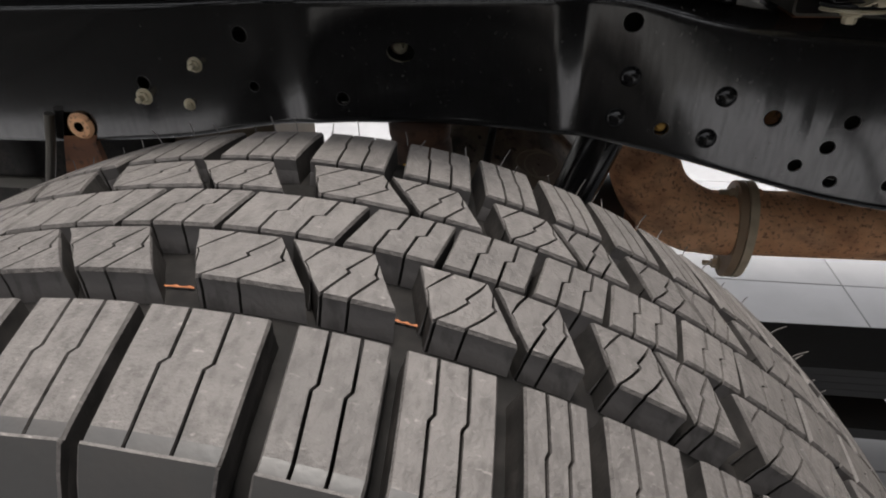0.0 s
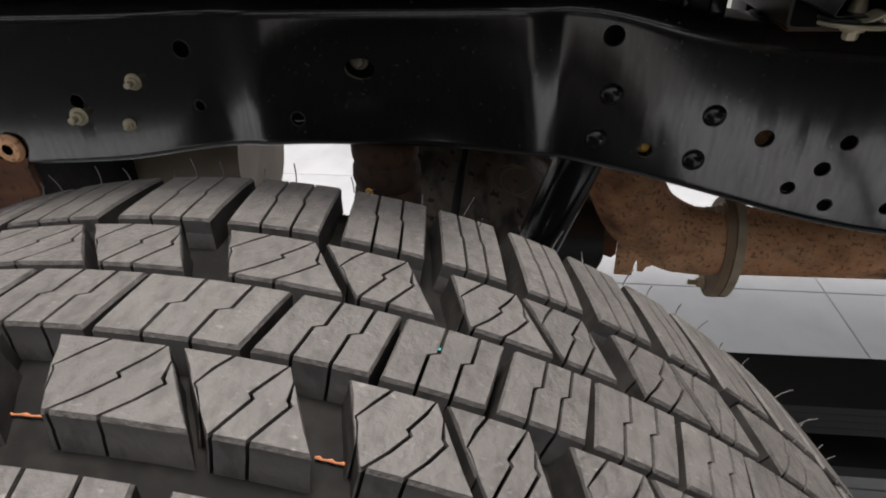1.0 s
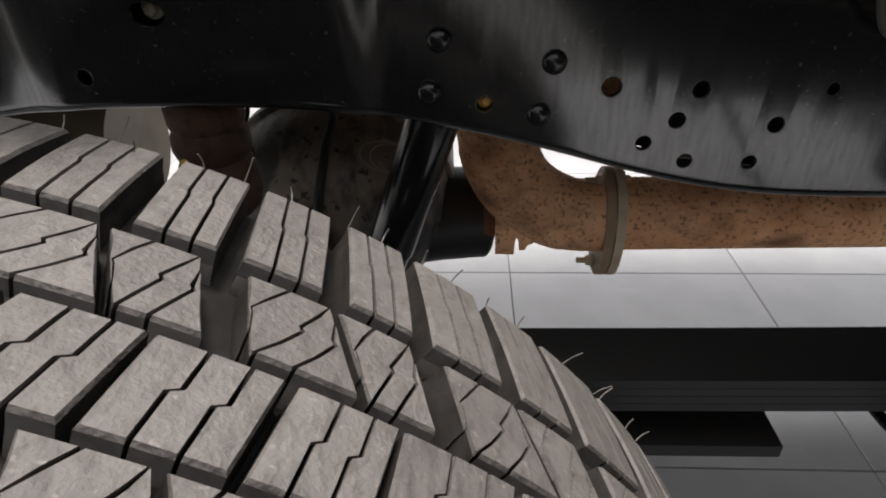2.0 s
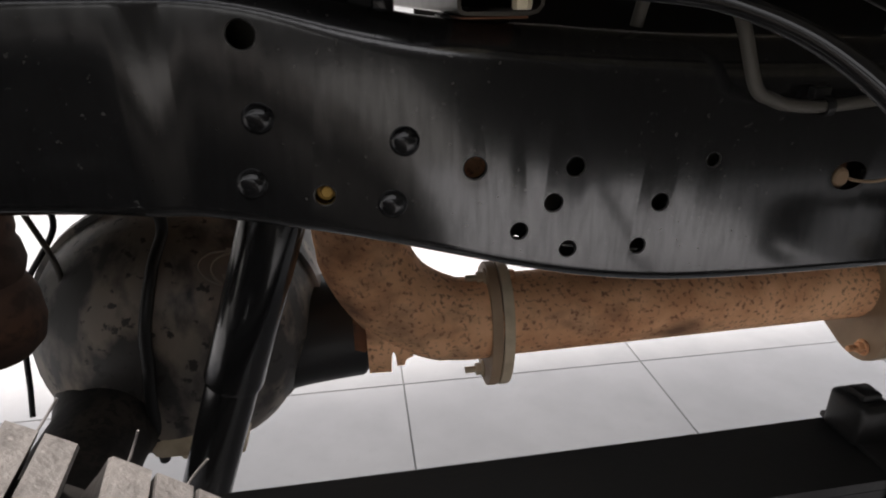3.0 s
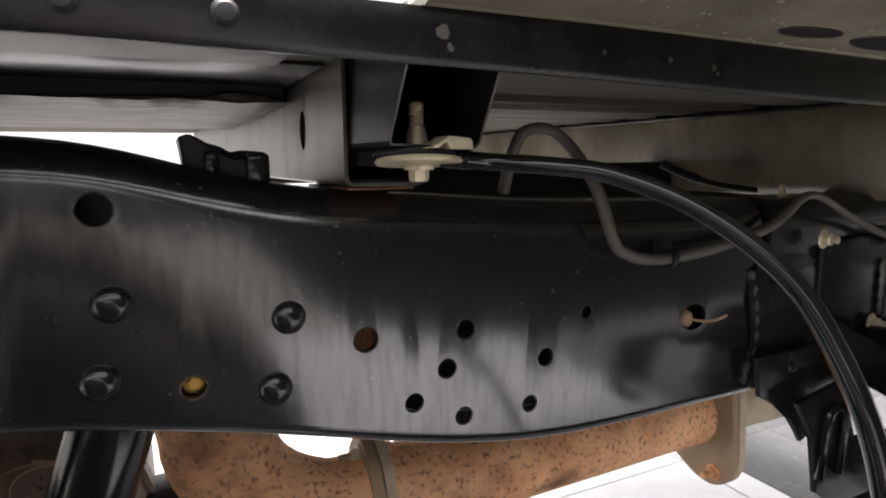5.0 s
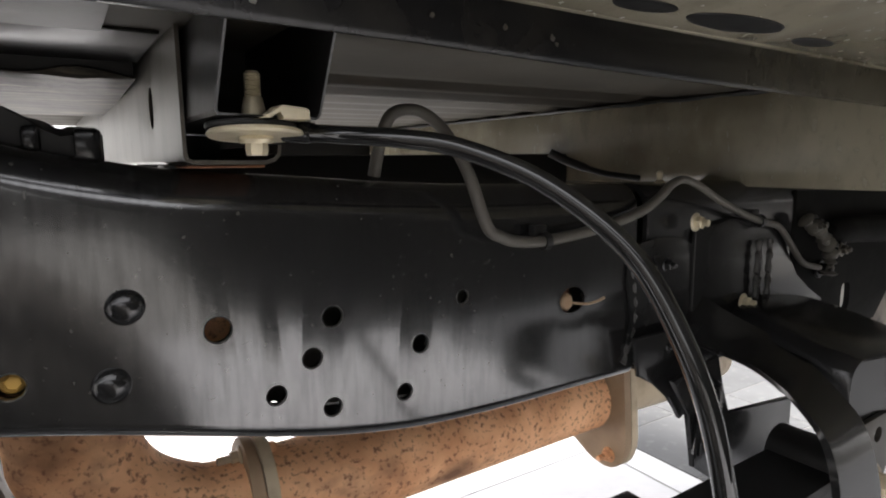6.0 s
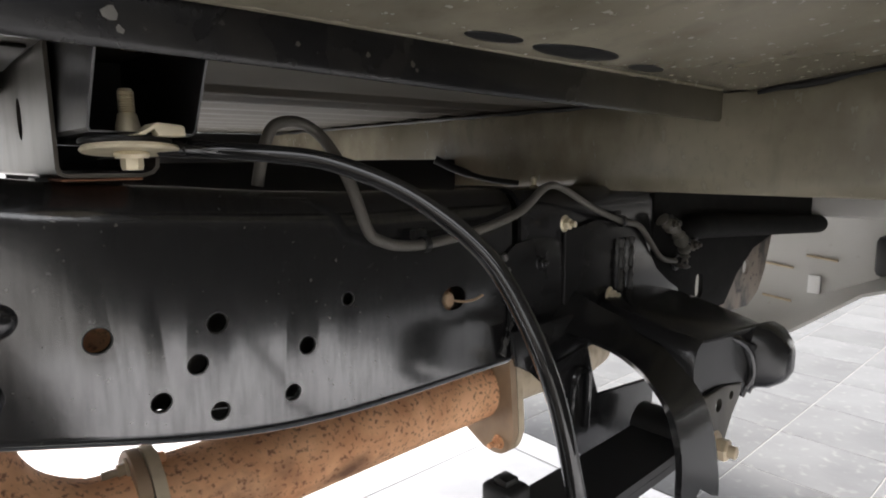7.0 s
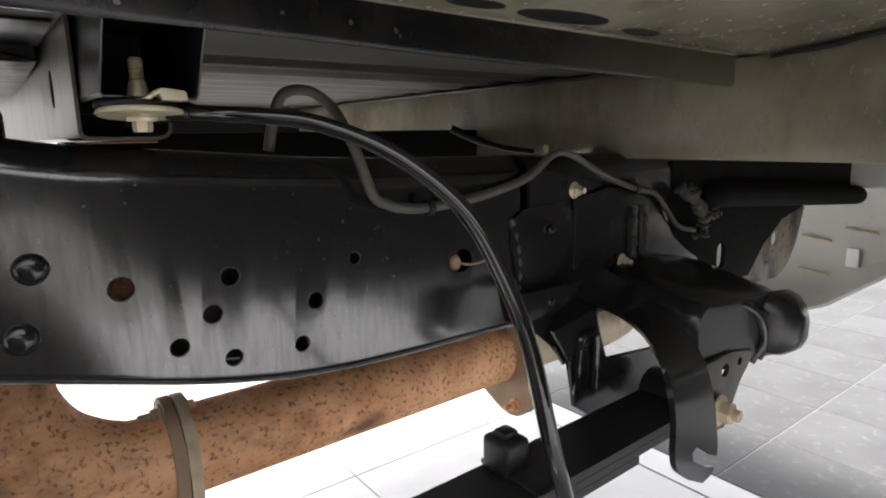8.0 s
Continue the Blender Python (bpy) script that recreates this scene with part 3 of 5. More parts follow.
rest = bmesh.new()
for k in range(32):
    for far, near, ys, sipes, slope, step, tail in blocks_of_pair(k):
        close = -40 < far[0] < 78 or far[0] > 326
        bm = bmesh.new() if close else rest
        block(bm, far, near, ys, sipes, step, slope, tail=tail[:1])
        if tail:
            block(bm, (near[0] - 0.04, near[1] + 0.04), (near[0] - 0.02, near[1] + 0.02), (-0.5028, -0.5040), (), tail=tail[1:])
        if close:
            bmesh.ops.remove_doubles(bm, verts=bm.verts, dist=2e-5)
            part("tread_block", bm, [TREAD, RUBBER, SHOULDER, GAP_SHADE], tyre, smooth=25)
tagged(part("tread", rest, [TREAD, RUBBER, SHOULDER, GAP_SHADE], tyre, "worn grey tread blocks on the hidden side of the tyre", 25), kind="stuff")
# moulding whiskers and colour lines left on the new tread
rnd = random.Random(4)
for k in range(34):
    a = -32 + 2.7 * k + rnd.uniform(-1, 1)
    y = rnd.choice((-0.276, -0.279, -0.2855))
    p0 = tread_at(a, y, 0.002)
    out = (p0 - Vector((CX, y, CZ))).normalized()
    tip = p0 + out * rnd.uniform(0.005, 0.012) + Vector((rnd.uniform(-0.004, 0.004), rnd.uniform(0.0, 0.006), 0))
    bm = bmesh.new()
    tube(bm, smooth_path([p0, p0.lerp(tip, 0.5) + Vector((0, 0.001, 0)), tip], 3), 0.00032, 5)
    part("rubber_whisker", bm, RUBBER, tyre)
for a, y, wide, mat in ((0.5, -0.4295, 2.2, ORANGE), (13.6, -0.4285, 1.4, ORANGE), (24.1, -0.420, 1.0, ORANGE), (34.6, -0.416, 1.0, ORANGE), (17.2, -0.3735, 1.0, TEAL), (5.0, -0.3735, 1.4, TEAL)):
    bm = bmesh.new()
    tube(bm, [tread_at(a - wide / 2 + wide * k / 8, y + 0.0002 * math.sin(k * 2.1), 0.0135) for k in range(9)], [0.0003 + 0.0003 * (k % 3 == 1) for k in range(9)], 6)
    part("mould_line", bm, mat, tyre, "thin coloured moulding line")

# ---- leaf spring under the rail ----
leaf_spring = thing("leaf_spring", (0.2, -0.083, 0.44), "black multi-leaf rear spring with a rebound clip", "leaf spring")


def leaf(x0, x1, z_mid, rise, thick, name, mat=SATIN_BLACK, y0=-0.118, y1=-0.05):
    rows = []
    for k in range(25):
        x = x0 + (x1 - x0) * k / 24
        rows.append([(x, y, z_mid + rise * ((x + 0.226) / 0.9) ** 2) for y in (y0, (y0 + y1) / 2, y1)])
    bm = bmesh.new()
    sheet(bm, rows, thick)
    bmesh.ops.bevel(bm, geom=[e for e in bm.edges if e.calc_face_angle(0) > 1.2], offset=0.0015, segments=2, affect="EDGES")
    return part(name, bm, mat, leaf_spring)


leaf(-0.75, 0.66, 0.4995, 0.014, 0.0085, "leaf")
leaf(-0.72, 0.66, 0.4905, 0.014, 0.0085, "leaf")
leaf(-0.66, 0.56, 0.4815, 0.014, 0.0085, "leaf")
leaf(-0.60, 0.47, 0.4725, 0.014, 0.0085, "leaf")
leaf(-0.42, 0.305, 0.418, 0.008, 0.014, "overload_leaf")
bm = bmesh.new()
box(bm, (0.409, -0.087, 0.511), (0.439, -0.053, 0.545), 0.005, 3)
box(bm, (0.416, -0.078, 0.543), (0.432, -0.062, 0.551), 0.002)
box(bm, (0.413, -0.121, 0.483), (0.435, -0.117, 0.516), 0.0015)
box(bm, (0.413, -0.121, 0.511), (0.435, -0.047, 0.516), 0.0015)
part("rebound_clip", bm, SATIN_BLACK, leaf_spring, "black clamp round the leaves")
bm = bmesh.new()
box(bm, (-0.30, -0.125, 0.38), (-0.15, -0.045, 0.4105), 0.004)
box(bm, (-0.28, -0.122, 0.4255), (-0.17, -0.046, 0.4680), 0.004)
box(bm, (-0.28, -0.122, 0.5040), (-0.17, -0.046, 0.525), 0.004)
part("axle_seat", bm, SATIN_BLACK, leaf_spring)
bm = bmesh.new()
lathe(bm, [(0.011, -0.036), (0.026, -0.036), (0.026, 0.036), (0.011, 0.036), (0.011, -0.036)], (0.682, -0.084, 0.512), (0, 1, 0), 28)
part("spring_eye", bm, SATIN_BLACK, leaf_spring)

# ---- spring hanger at the tail of the rail ----
hanger = thing("spring_hanger", (0.62, -0.06, 0.52), "gloss black stamped hanger that holds the leaf spring's rear eye", "spring hanger")
# ear riveted to the rail, running into the arm that arches over the spring
ear = [(0.505, 0.622), (0.512, 0.665), (0.503, 0.70), (0.504, 0.725), (0.520, 0.736), (0.545, 0.739), (0.580, 0.737), (0.600, 0.728), (0.614, 0.709), (0.622, 0.69), (0.636, 0.668), (0.66, 0.655), (0.66, 0.615), (0.56, 0.612)]
bm = bmesh.new()
plate(bm, [(x, rail_face(x) - 0.001, z) for x, z in ear], (0, -1, 0), 0.0025, 0.001)
part("ear_plate", bm, HANGER_BLACK, hanger)
arm_hi = [(0.618, 0.010, 0.674), (0.627, -0.012, 0.660), (0.648, -0.05, 0.638), (0.640, -0.085, 0.628), (0.615, -0.12, 0.620), (0.594, -0.156, 0.602), (0.591, -0.170, 0.570), (0.592, -0.175, 0.538), (0.593, -0.176, 0.512), (0.586, -0.176, 0.497), (0.570, -0.176, 0.4925)]
arm_lo = [(0.578, 0.010, 0.640), (0.588, -0.012, 0.631), (0.604, -0.05, 0.620), (0.592, -0.085, 0.615), (0.566, -0.12, 0.612), (0.534, -0.156, 0.606), (0.524, -0.170, 0.588), (0.522, -0.175, 0.565), (0.521, -0.176, 0.540), (0.527, -0.176, 0.521), (0.545, -0.176, 0.5055)]
hi, lo = smooth_path(arm_hi, 5), smooth_path(arm_lo, 5)
bm = bmesh.new()
sheet(bm, [[a.lerp(b, t) for t in (0, 0.25, 0.5, 0.75, 1)] for a, b in zip(hi, lo)], 0.006)
arm = part("arm", bm, GLOSS_BLACK, hanger, "curved black strap with a notched end", 40)
bm = bmesh.new()
loft(bm, [[(x, y, z) for x, z in ((0.549, 0.530), (0.556, 0.533), (0.577, 0.519), (0.602, 0.508), (0.600, 0.498), (0.574, 0.507), (0.552, 0.521))] for y in (-0.20, -0.15)])
cut(arm, bm)
# hood that closes the hanger behind the arm
HOOD = [(0.0, 0.660, 0.862, 0.585, 0.655), (-0.03, 0.650, 0.862, 0.578, 0.652), (-0.06, 0.640, 0.860, 0.568, 0.647), (-0.10, 0.632, 0.855, 0.556, 0.640),
        (-0.122, 0.628, 0.848, 0.553, 0.636), (-0.131, 0.634, 0.845, 0.554, 0.632), (-0.137, 0.756, 0.842, 0.553, 0.630), (-0.150, 0.762, 0.830, 0.556, 0.627), (-0.162, 0.770, 0.814, 0.565, 0.618), (-0.169, 0.780, 0.800, 0.577, 0.607)]
bm = bmesh.new()
sections = []
for y, xa, xb, za, zb in HOOD:
    n, ring = 28, []
    for k in range(n):
        a = 2 * math.pi * k / n
        ca, sa = math.copysign(abs(math.cos(a)) ** 0.55, math.cos(a)), math.copysign(abs(math.sin(a)) ** 0.6, math.sin(a))
        x = (xa + xb) / 2 + (xb - xa) / 2 * ca
        slope = -0.13 * (x - (xa + xb) / 2)
        ring.append((x, y, (za + zb) / 2 + (zb - za) / 2 * sa + slope * (1 if sa > 0 else 0.45)))
    sections.append(ring)
loft(bm, sections)
part("hood", bm, HANGER_BLACK, hanger, "rounded black hood of the hanger", 50)
bm = bmesh.new()
for off in (0.0, 0.017):
    tube(bm, smooth_path([(0.703 + off, -0.130, 0.631 - off * 0.5), (0.728 + off, -0.135, 0.621 - off * 0.4), (0.749 + off, -0.138, 0.603), (0.757 + off, -0.139, 0.577), (0.746 + off, -0.134, 0.552)], 6), [0.003] * 4 + [0.0055] * 17 + [0.003] * 4, 10)
part("pressed_bead", bm, GLOSS_BLACK, hanger)
bm = bmesh.new()
plate(bm, [(0.640, -0.138, 0.578), (0.690, -0.138, 0.580), (0.736, -0.138, 0.572), (0.730, -0.138, 0.556), (0.712, -0.138, 0.542), (0.700, -0.138, 0.520), (0.684, -0.138, 0.494), (0.650, -0.138, 0.500)], (0, 1, 0), 0.005, 0.001)
cheek = part("cheek_plate", bm, GALV, hanger, "bare grey steel cheek with two holes")
bm = bmesh.new()
lathe(bm, [(0, -0.01), (0.0075, -0.01), (0.0075, 0.02), (0, 0.02)], (0.679, -0.138, 0.562), (0, 1, 0), 18)
lathe(bm, [(0, -0.01), (0.005, -0.01), (0.005, 0.02), (0, 0.02)], (0.709, -0.138, 0.565), (0, 1, 0), 18)
cut(cheek, bm)
hex_bolt("eye_bolt", (0.660, -0.143, 0.524), (0.1, -1, 0), 0.016, hanger, TAN_STEEL, 0.008, "tan shackle bolt head")
# inner wall of the hanger with a pressed rib, and the gusset to the rail
bm = bmesh.new()
plate(bm, [(0.528, -0.030, 0.610), (0.598, -0.030, 0.622), (0.606, -0.030, 0.585), (0.618, -0.030, 0.556), (0.74, -0.030, 0.548), (0.74, -0.030, 0.50), (0.60, -0.030, 0.49), (0.565, -0.030, 0.515), (0.557, -0.030, 0.57)], (0, 1, 0), 0.006, 0.002)
part("inner_cheek", bm, HANGER_BLACK, hanger)
bm = bmesh.new()
plate(bm, [(0.50, -0.008, 0.650), (0.63, -0.008, 0.650), (0.63, -0.008, 0.58), (0.572, -0.008, 0.555), (0.556, -0.008, 0.582), (0.535, -0.008, 0.60), (0.508, -0.008, 0.612)], (0, 1, 0), 0.006, 0.002)
part("gusset", bm, HANGER_BLACK, hanger)
bm = bmesh.new()
tube(bm, smooth_path([(0.566, -0.031, 0.53), (0.567, -0.034, 0.585), (0.573, -0.034, 0.597), (0.586, -0.034, 0.597), (0.593, -0.034, 0.585), (0.594, -0.031, 0.53)], 6), 0.0045, 10)
part("pressed_rib", bm, GLOSS_BLACK, hanger)
bm = bmesh.new()
plate(bm, [(x, rail_face(0.6) - 0.001, z) for x, z in ((0.60, 0.742), (0.66, 0.750), (0.735, 0.746), (0.757, 0.736), (0.774, 0.704), (0.795, 0.674), (0.825, 0.654), (0.86, 0.640), (0.86, 0.60), (0.60, 0.60))], (0, -1, 0), 0.006, 0.002)
part("rear_plate", bm, HANGER_BLACK, hanger)
bm = bmesh.new()
for wx in (0.702, 0.724):
    tube(bm, [(wx + 0.0009 * math.sin(k * 2.7), -0.002, 0.725 - 0.085 * k / 22) for k in range(23)], [0.0032 + 0.0008 * math.sin(k * 1.7) for k in range(23)], 8)
part("weld_bead", bm, WELD, hanger)
for nx, nz, rr in ((0.589, 0.752, 0.0085), (0.678, 0.660, 0.0085)):
    hex_bolt("nut", (nx, -0.002, nz), (0.1, -1, 0), rr, hanger, ZINC, 0.006, "yellowed zinc nut")
for nx, nz in ((0.548, 0.714), (0.549, 0.635)):
    hex_bolt("stud", (nx, -0.003, nz), (0, -1, 0), 0.007, hanger, HANGER_BLACK, 0.003)

# ---- exhaust behind the rail ----
exhaust = thing("exhaust_pipe", (0.4, 0.19, 0.45), "rusty flaked exhaust pipe with bolted tan flanges", "exhaust pipe")
PY, PZ, PR = 0.178, 0.500, 0.0455
bm = bmesh.new()
path = smooth_path([(0.048, PY + 0.02, 0.80), (0.050, PY + 0.01, 0.70), (0.055, PY, 0.61), (0.066, PY, 0.567), (0.090, PY, 0.531), (0.130, PY, 0.505), (0.165, PY, 0.498), (0.2, PY, PZ)], 6)
tube(bm, path, [PR * (1.03 if 0.5 < q.z < 0.6 else 1.0) for q in path], 32)
part("elbow", bm, RUST, exhaust, "rusty flaked elbow")
bm = bmesh.new()
tube(bm, [(0.2 + 0.1 * k, PY + 0.004 * k, PZ - 0.001 * k) for k in range(5)] + [(0.655, PY + 0.018, PZ - 0.005)], PR, 32)
part("pipe", bm, RUST, exhaust, "rusty straight pipe with dark flakes")
bm = bmesh.new()
tail = smooth_path([(0.69, PY + 0.02, PZ - 0.006), (0.80, PY + 0.025, PZ - 0.012), (0.92, PY + 0.05, PZ - 0.03), (1.05, PY + 0.10, PZ - 0.05)], 6)
tube(bm, tail, 0.040, 28)
part("tail_pipe", bm, TAN_STEEL, exhaust, "tan heat-stained tail pipe")


def flange(x, y, z, thick, lean, name, label, mat=TAN_STEEL):
    """An oval two-bolt flange across the pipe."""
    loop = []
    for k in range(40):
        a = 2 * math.pi * k / 40
        r_y, r_z = 0.050, 0.073
        loop.append((r_y * math.copysign(abs(math.cos(a)) ** 0.9, math.cos(a)), r_z * math.copysign(abs(math.sin(a)) ** 1.15, math.sin(a))))
    bm = bmesh.new()
    c, s = math.cos(radians(lean)), math.sin(radians(lean))
    plate(bm, [(x, y + a * c - b * s, z + a * s + b * c) for a, b in loop], (1, 0, 0), thick, 0.0015)
    return part(name, bm, mat, exhaust, label)


def bolt_pair(at, mat, label):
    hex_bolt("flange_bolt", at, (-1, 0, 0), 0.0095, exhaust, mat, 0.012, label)
    hex_bolt("flange_nut", at + Vector((0.0235, 0, 0)), (1, 0, 0), 0.0095, exhaust, RUST)


flange(0.186, PY, 0.488, 0.011, 0, "flange", "dull bronze oval pipe flange", DULL_TAN)
flange(0.1985, PY, 0.488, 0.011, 0, "flange", "pale tan oval pipe flange")
for up in (1, -1):
    bolt_pair(Vector((0.186, PY, 0.488 + 0.058 * up)), TAN_STEEL, "dull bolt end")
# three-cornered flange at the pipe's far end
corner = [90 + 26, 90 + 146, 90 + 266]
outline = []
for k in range(60):
    a = 2 * math.pi * k / 60
    r = 0.070 + 0.030 * max(math.cos(a - radians(c)) for c in corner) ** 7
    outline.append((r * math.cos(a), r * math.sin(a)))
for fx, mat, label in ((0.650, DULL_TAN, "tan rust-stained pipe flange"), (0.6625, TAN_STEEL, "tan three-bolt pipe flange")):
    bm = bmesh.new()
    plate(bm, [(fx, PY + 0.02 + a, PZ - 0.005 + b) for a, b in outline], (1, 0, 0), 0.011, 0.0015)
    part("flange", bm, mat, exhaust, label)
for c in corner:
    bolt_pair(Vector((0.650, PY + 0.02 + 0.083 * math.cos(radians(c)), PZ - 0.005 + 0.083 * math.sin(radians(c)))), RUST, "rusted bolt end")
bm = bmesh.new()
plate(bm, [(x, PY - 0.03, z) for x, z in ((0.056, 0.515), (0.104, 0.490), (0.104, 0.474), (0.096, 0.472), (0.0945, 0.464), (0.0865, 0.464), (0.0855, 0.480), (0.0825, 0.484), (0.081, 0.478), (0.0805, 0.457), (0.057, 0.458))], (0, 1, 0), 0.004, 0.0008)
part("hanger_tab", bm, RUST, exhaust, "rusty slotted bracket tab")
bm = bmesh.new()
plate(bm, [(x, PY - 0.008, z) for x, z in ((0.043, 0.520), (0.060, 0.512), (0.060, 0.476), (0.054, 0.470), (0.043, 0.474))], (0, 1, 0), 0.004, 0.0008)
part("hanger_tab", bm, BROWN_RUST, exhaust, "dark rusty tab behind")

# ---- shock absorber ----
shock = thing("shock_absorber", (-0.1, 0.08, 0.40), "gloss black tubular shock absorber leaning under the rail", "shock absorber")
top, foot = Vector((0.003, 0.082, 0.70)), Vector((-0.132, 0.082, 0.315))
axis = (foot - top).normalized()
bm = bmesh.new()
lathe(bm, [(0, 0), (0.024, 0), (0.0265, 0.004), (0.0265, 0.198), (0.0255, 0.202), (0, 0.202)], top, axis, 36)
part("dust_tube", bm, GLOSS_BLACK, shock)
bm = bmesh.new()
lathe(bm, [(0, 0.19), (0.0235, 0.19), (0.0235, 0.395), (0.02, 0.405), (0, 0.405)], top, axis, 36)
part("damper_body", bm, GLOSS_BLACK, shock)
bm = bmesh.new()
lathe(bm, [(0.008, -0.025), (0.02, -0.025), (0.02, 0.025), (0.008, 0.025), (0.008, -0.025)], foot + axis * 0.012, (0, 1, 0), 24)
part("lower_eye", bm, SATIN_BLACK, shock)

# ---- rear axle with its differential ----
axle = thing("rear_axle", (-0.21, 0.2, 0.404), "dirty black cast rear axle with oily dust and a chalk mark", "axle")
bm = bmesh.new()
tube(bm, [(CX, -0.30, CZ), (CX, -0.05, CZ), (CX, 0.16, CZ), (CX, 0.24, CZ)], [0.048, 0.048, 0.05, 0.075], 32)
part("axle_tube", bm, OILY, axle)
bm = bmesh.new()
DIFF = [(0.17, 0.075), (0.185, 0.105), (0.21, 0.135), (0.245, 0.157), (0.30, 0.170), (0.36, 0.174), (0.45, 0.17), (0.55, 0.148), (0.62, 0.11), (0.66, 0.06)]


def diff_ring(r, y):
    return [(-0.166 + r * (0.96 + 0.03 * math.sin(3 * a)) * math.cos(a), y, 0.455 + r * 0.94 * math.sin(a)) for a in (2 * math.pi * k / 48 for k in range(48))]


def on_diff(x, z):
    """The place on the housing's near face at that x and z."""
    r = math.hypot((x + 0.166) / 0.96, (z - 0.455) / 0.94)
    return Vector((x, float(np.interp(r, [b for _, b in DIFF[:6]], [a for a, _ in DIFF[:6]])) - 0.001, z))


loft(bm, [diff_ring(r, y) for y, r in DIFF])
part("differential_housing", bm, DIRT_IRON, axle, "rounded cast housing mottled with dried mud")
bm = bmesh.new()
loft(bm, [diff_ring(r, y) for r, y in ((0.160, 0.296), (0.176, 0.298), (0.178, 0.312), (0.160, 0.316))])
part("housing_rib", bm, DIRT_IRON, axle)
for n, pts in enumerate(([(-0.147, 0.225, 0.632)] + [on_diff(x, z) + Vector((0, -0.004, 0)) for x, z in ((-0.150, 0.60), (-0.154, 0.575), (-0.161, 0.525), (-0.166, 0.48), (-0.172, 0.43))] + [(-0.182, 0.19, 0.34)],
                         [(-0.262, 0.25, 0.64), (-0.262, 0.25, 0.604), (-0.300, 0.25, 0.55), (-0.312, 0.25, 0.516), (-0.326, 0.25, 0.46), (-0.334, 0.25, 0.411), (-0.335, 0.24, 0.38)],
                         [(-0.29, 0.25, 0.64), (-0.255, 0.225, 0.56), (-0.28, 0.22, 0.50), (-0.27, 0.215, 0.42)])):
    bm = bmesh.new()
    tube(bm, smooth_path(pts, 8), 0.0062 if n == 0 else 0.0032, 12)
    part("brake_line", bm, SATIN_BLACK if n < 2 else LOOM, axle, "thin brake line draped over the axle")
bm = bmesh.new()
scribble = []
for k in range(70):
    a = k / 69
    scribble.append(on_diff(-0.088 + 0.034 * math.sin(a * 17) * (1 - 0.3 * a) + 0.022 * a, 0.562 + 0.018 * math.cos(a * 17 + 0.7) - 0.012 * a))
tube(bm, scribble, 0.0014, 5)
part("chalk_mark", bm, CHALK, axle, "pale hand-drawn chalk scribble")
bm = bmesh.new()
box(bm, (-0.19, 0.17, 0.352), (-0.085, 0.25, 0.385), 0.012)
box(bm, (-0.17, 0.20, 0.325), (-0.095, 0.27, 0.345), 0.006)
part("bracket", bm, TAN_STEEL, axle, "muddy tan bracket under the axle")
bm = bmesh.new()
tube(bm, smooth_path([(-0.06, 0.30, 0.425), (-0.02, 0.31, 0.425), (0.03, 0.325, 0.42), (0.055, 0.33, 0.418)], 6), [0.07] * 16 + [0.069, 0.064, 0.052], 28)
part("brake_chamber", bm, SATIN_BLACK, axle, "matt black canister behind the shock absorber")

# ---- bump stop under the rail ----
bump_stop = thing("bump_stop", (-0.218, 0.038, 0.70), "brown rust-stained rubber bump stop hanging under the rail", "bump stop")
bm = bmesh.new()
lathe(bm, [(0, 0.005), (0.034, 0.005), (0.0355, -0.01), (0.035, -0.024), (0.033, -0.030), (0.0355, -0.036), (0.0365, -0.048), (0.034, -0.056), (0.032, -0.060), (0.035, -0.066), (0.038, -0.076), (0.0385, -0.096), (0.034, -0.112), (0.024, -0.122), (0, -0.126)], (-0.218, 0.038, 0.702), (0, 0, 1), 36)
part("rubber_body", bm, BUMP_RUBBER, bump_stop)
bm = bmesh.new()
lathe(bm, [(0, 0), (0.0045, 0), (0.004, 0.0012), (0, 0.0014)], (-0.229, -0.0012, 0.651), (-0.2, -1, 0), 14)
part("paint_dot", bm, YELLOW, bump_stop, "small yellow paint dot")

# ---- silencer box ahead of the axle ----
silencer = thing("silencer", (-0.85, 0.55, 0.36), "dull beige silencer box seen under the rail", "silencer")
bm = bmesh.new()
tube(bm, smooth_path([(-1.35, 0.55, 0.44), (-1.32, 0.55, 0.44), (-0.66, 0.55, 0.44), (-0.60, 0.55, 0.44)], 4), [0.06, 0.10] + [0.115] * 9 + [0.08, 0.05], 36)
part("shell", bm, SHELL, silencer)
bm = bmesh.new()
box(bm, (-0.9, 0.535, 0.54), (-0.86, 0.565, 0.8885), 0.003)
part("hanger_strap", bm, SATIN_BLACK, silencer)

# ---- fuel tank ahead of the axle, with a hanging strap bracket ----
tank = thing("fuel_tank", (-1.05, 0.3, 0.4), "dull black fuel tank ahead of the rear axle", "fuel tank")
bm = bmesh.new()
box(bm, (-1.5, 0.10, 0.40), (-0.80, 0.46, 0.655), 0.03, 4)
part("tank_shell", bm, OILY, tank)
bm = bmesh.new()
box(bm, (-1.5, 0.094, 0.548), (-0.795, 0.102, 0.566), 0.003)
part("tank_seam", bm, LOOM, tank, "grey seam round the tank")
strut = thing("cable_bracket", (-0.65, 0.0, 0.65), "rusty brown cable bracket under the rail", "bracket")
bm = bmesh.new()
tube(bm, [(-0.643, -0.008, 0.706), (-0.655, -0.009, 0.67), (-0.676, -0.01, 0.62), (-0.69, -0.01, 0.585)], 0.0055, 14)
part("guide_tube", bm, GALV, strut, "grey steel guide tube")
bm = bmesh.new()
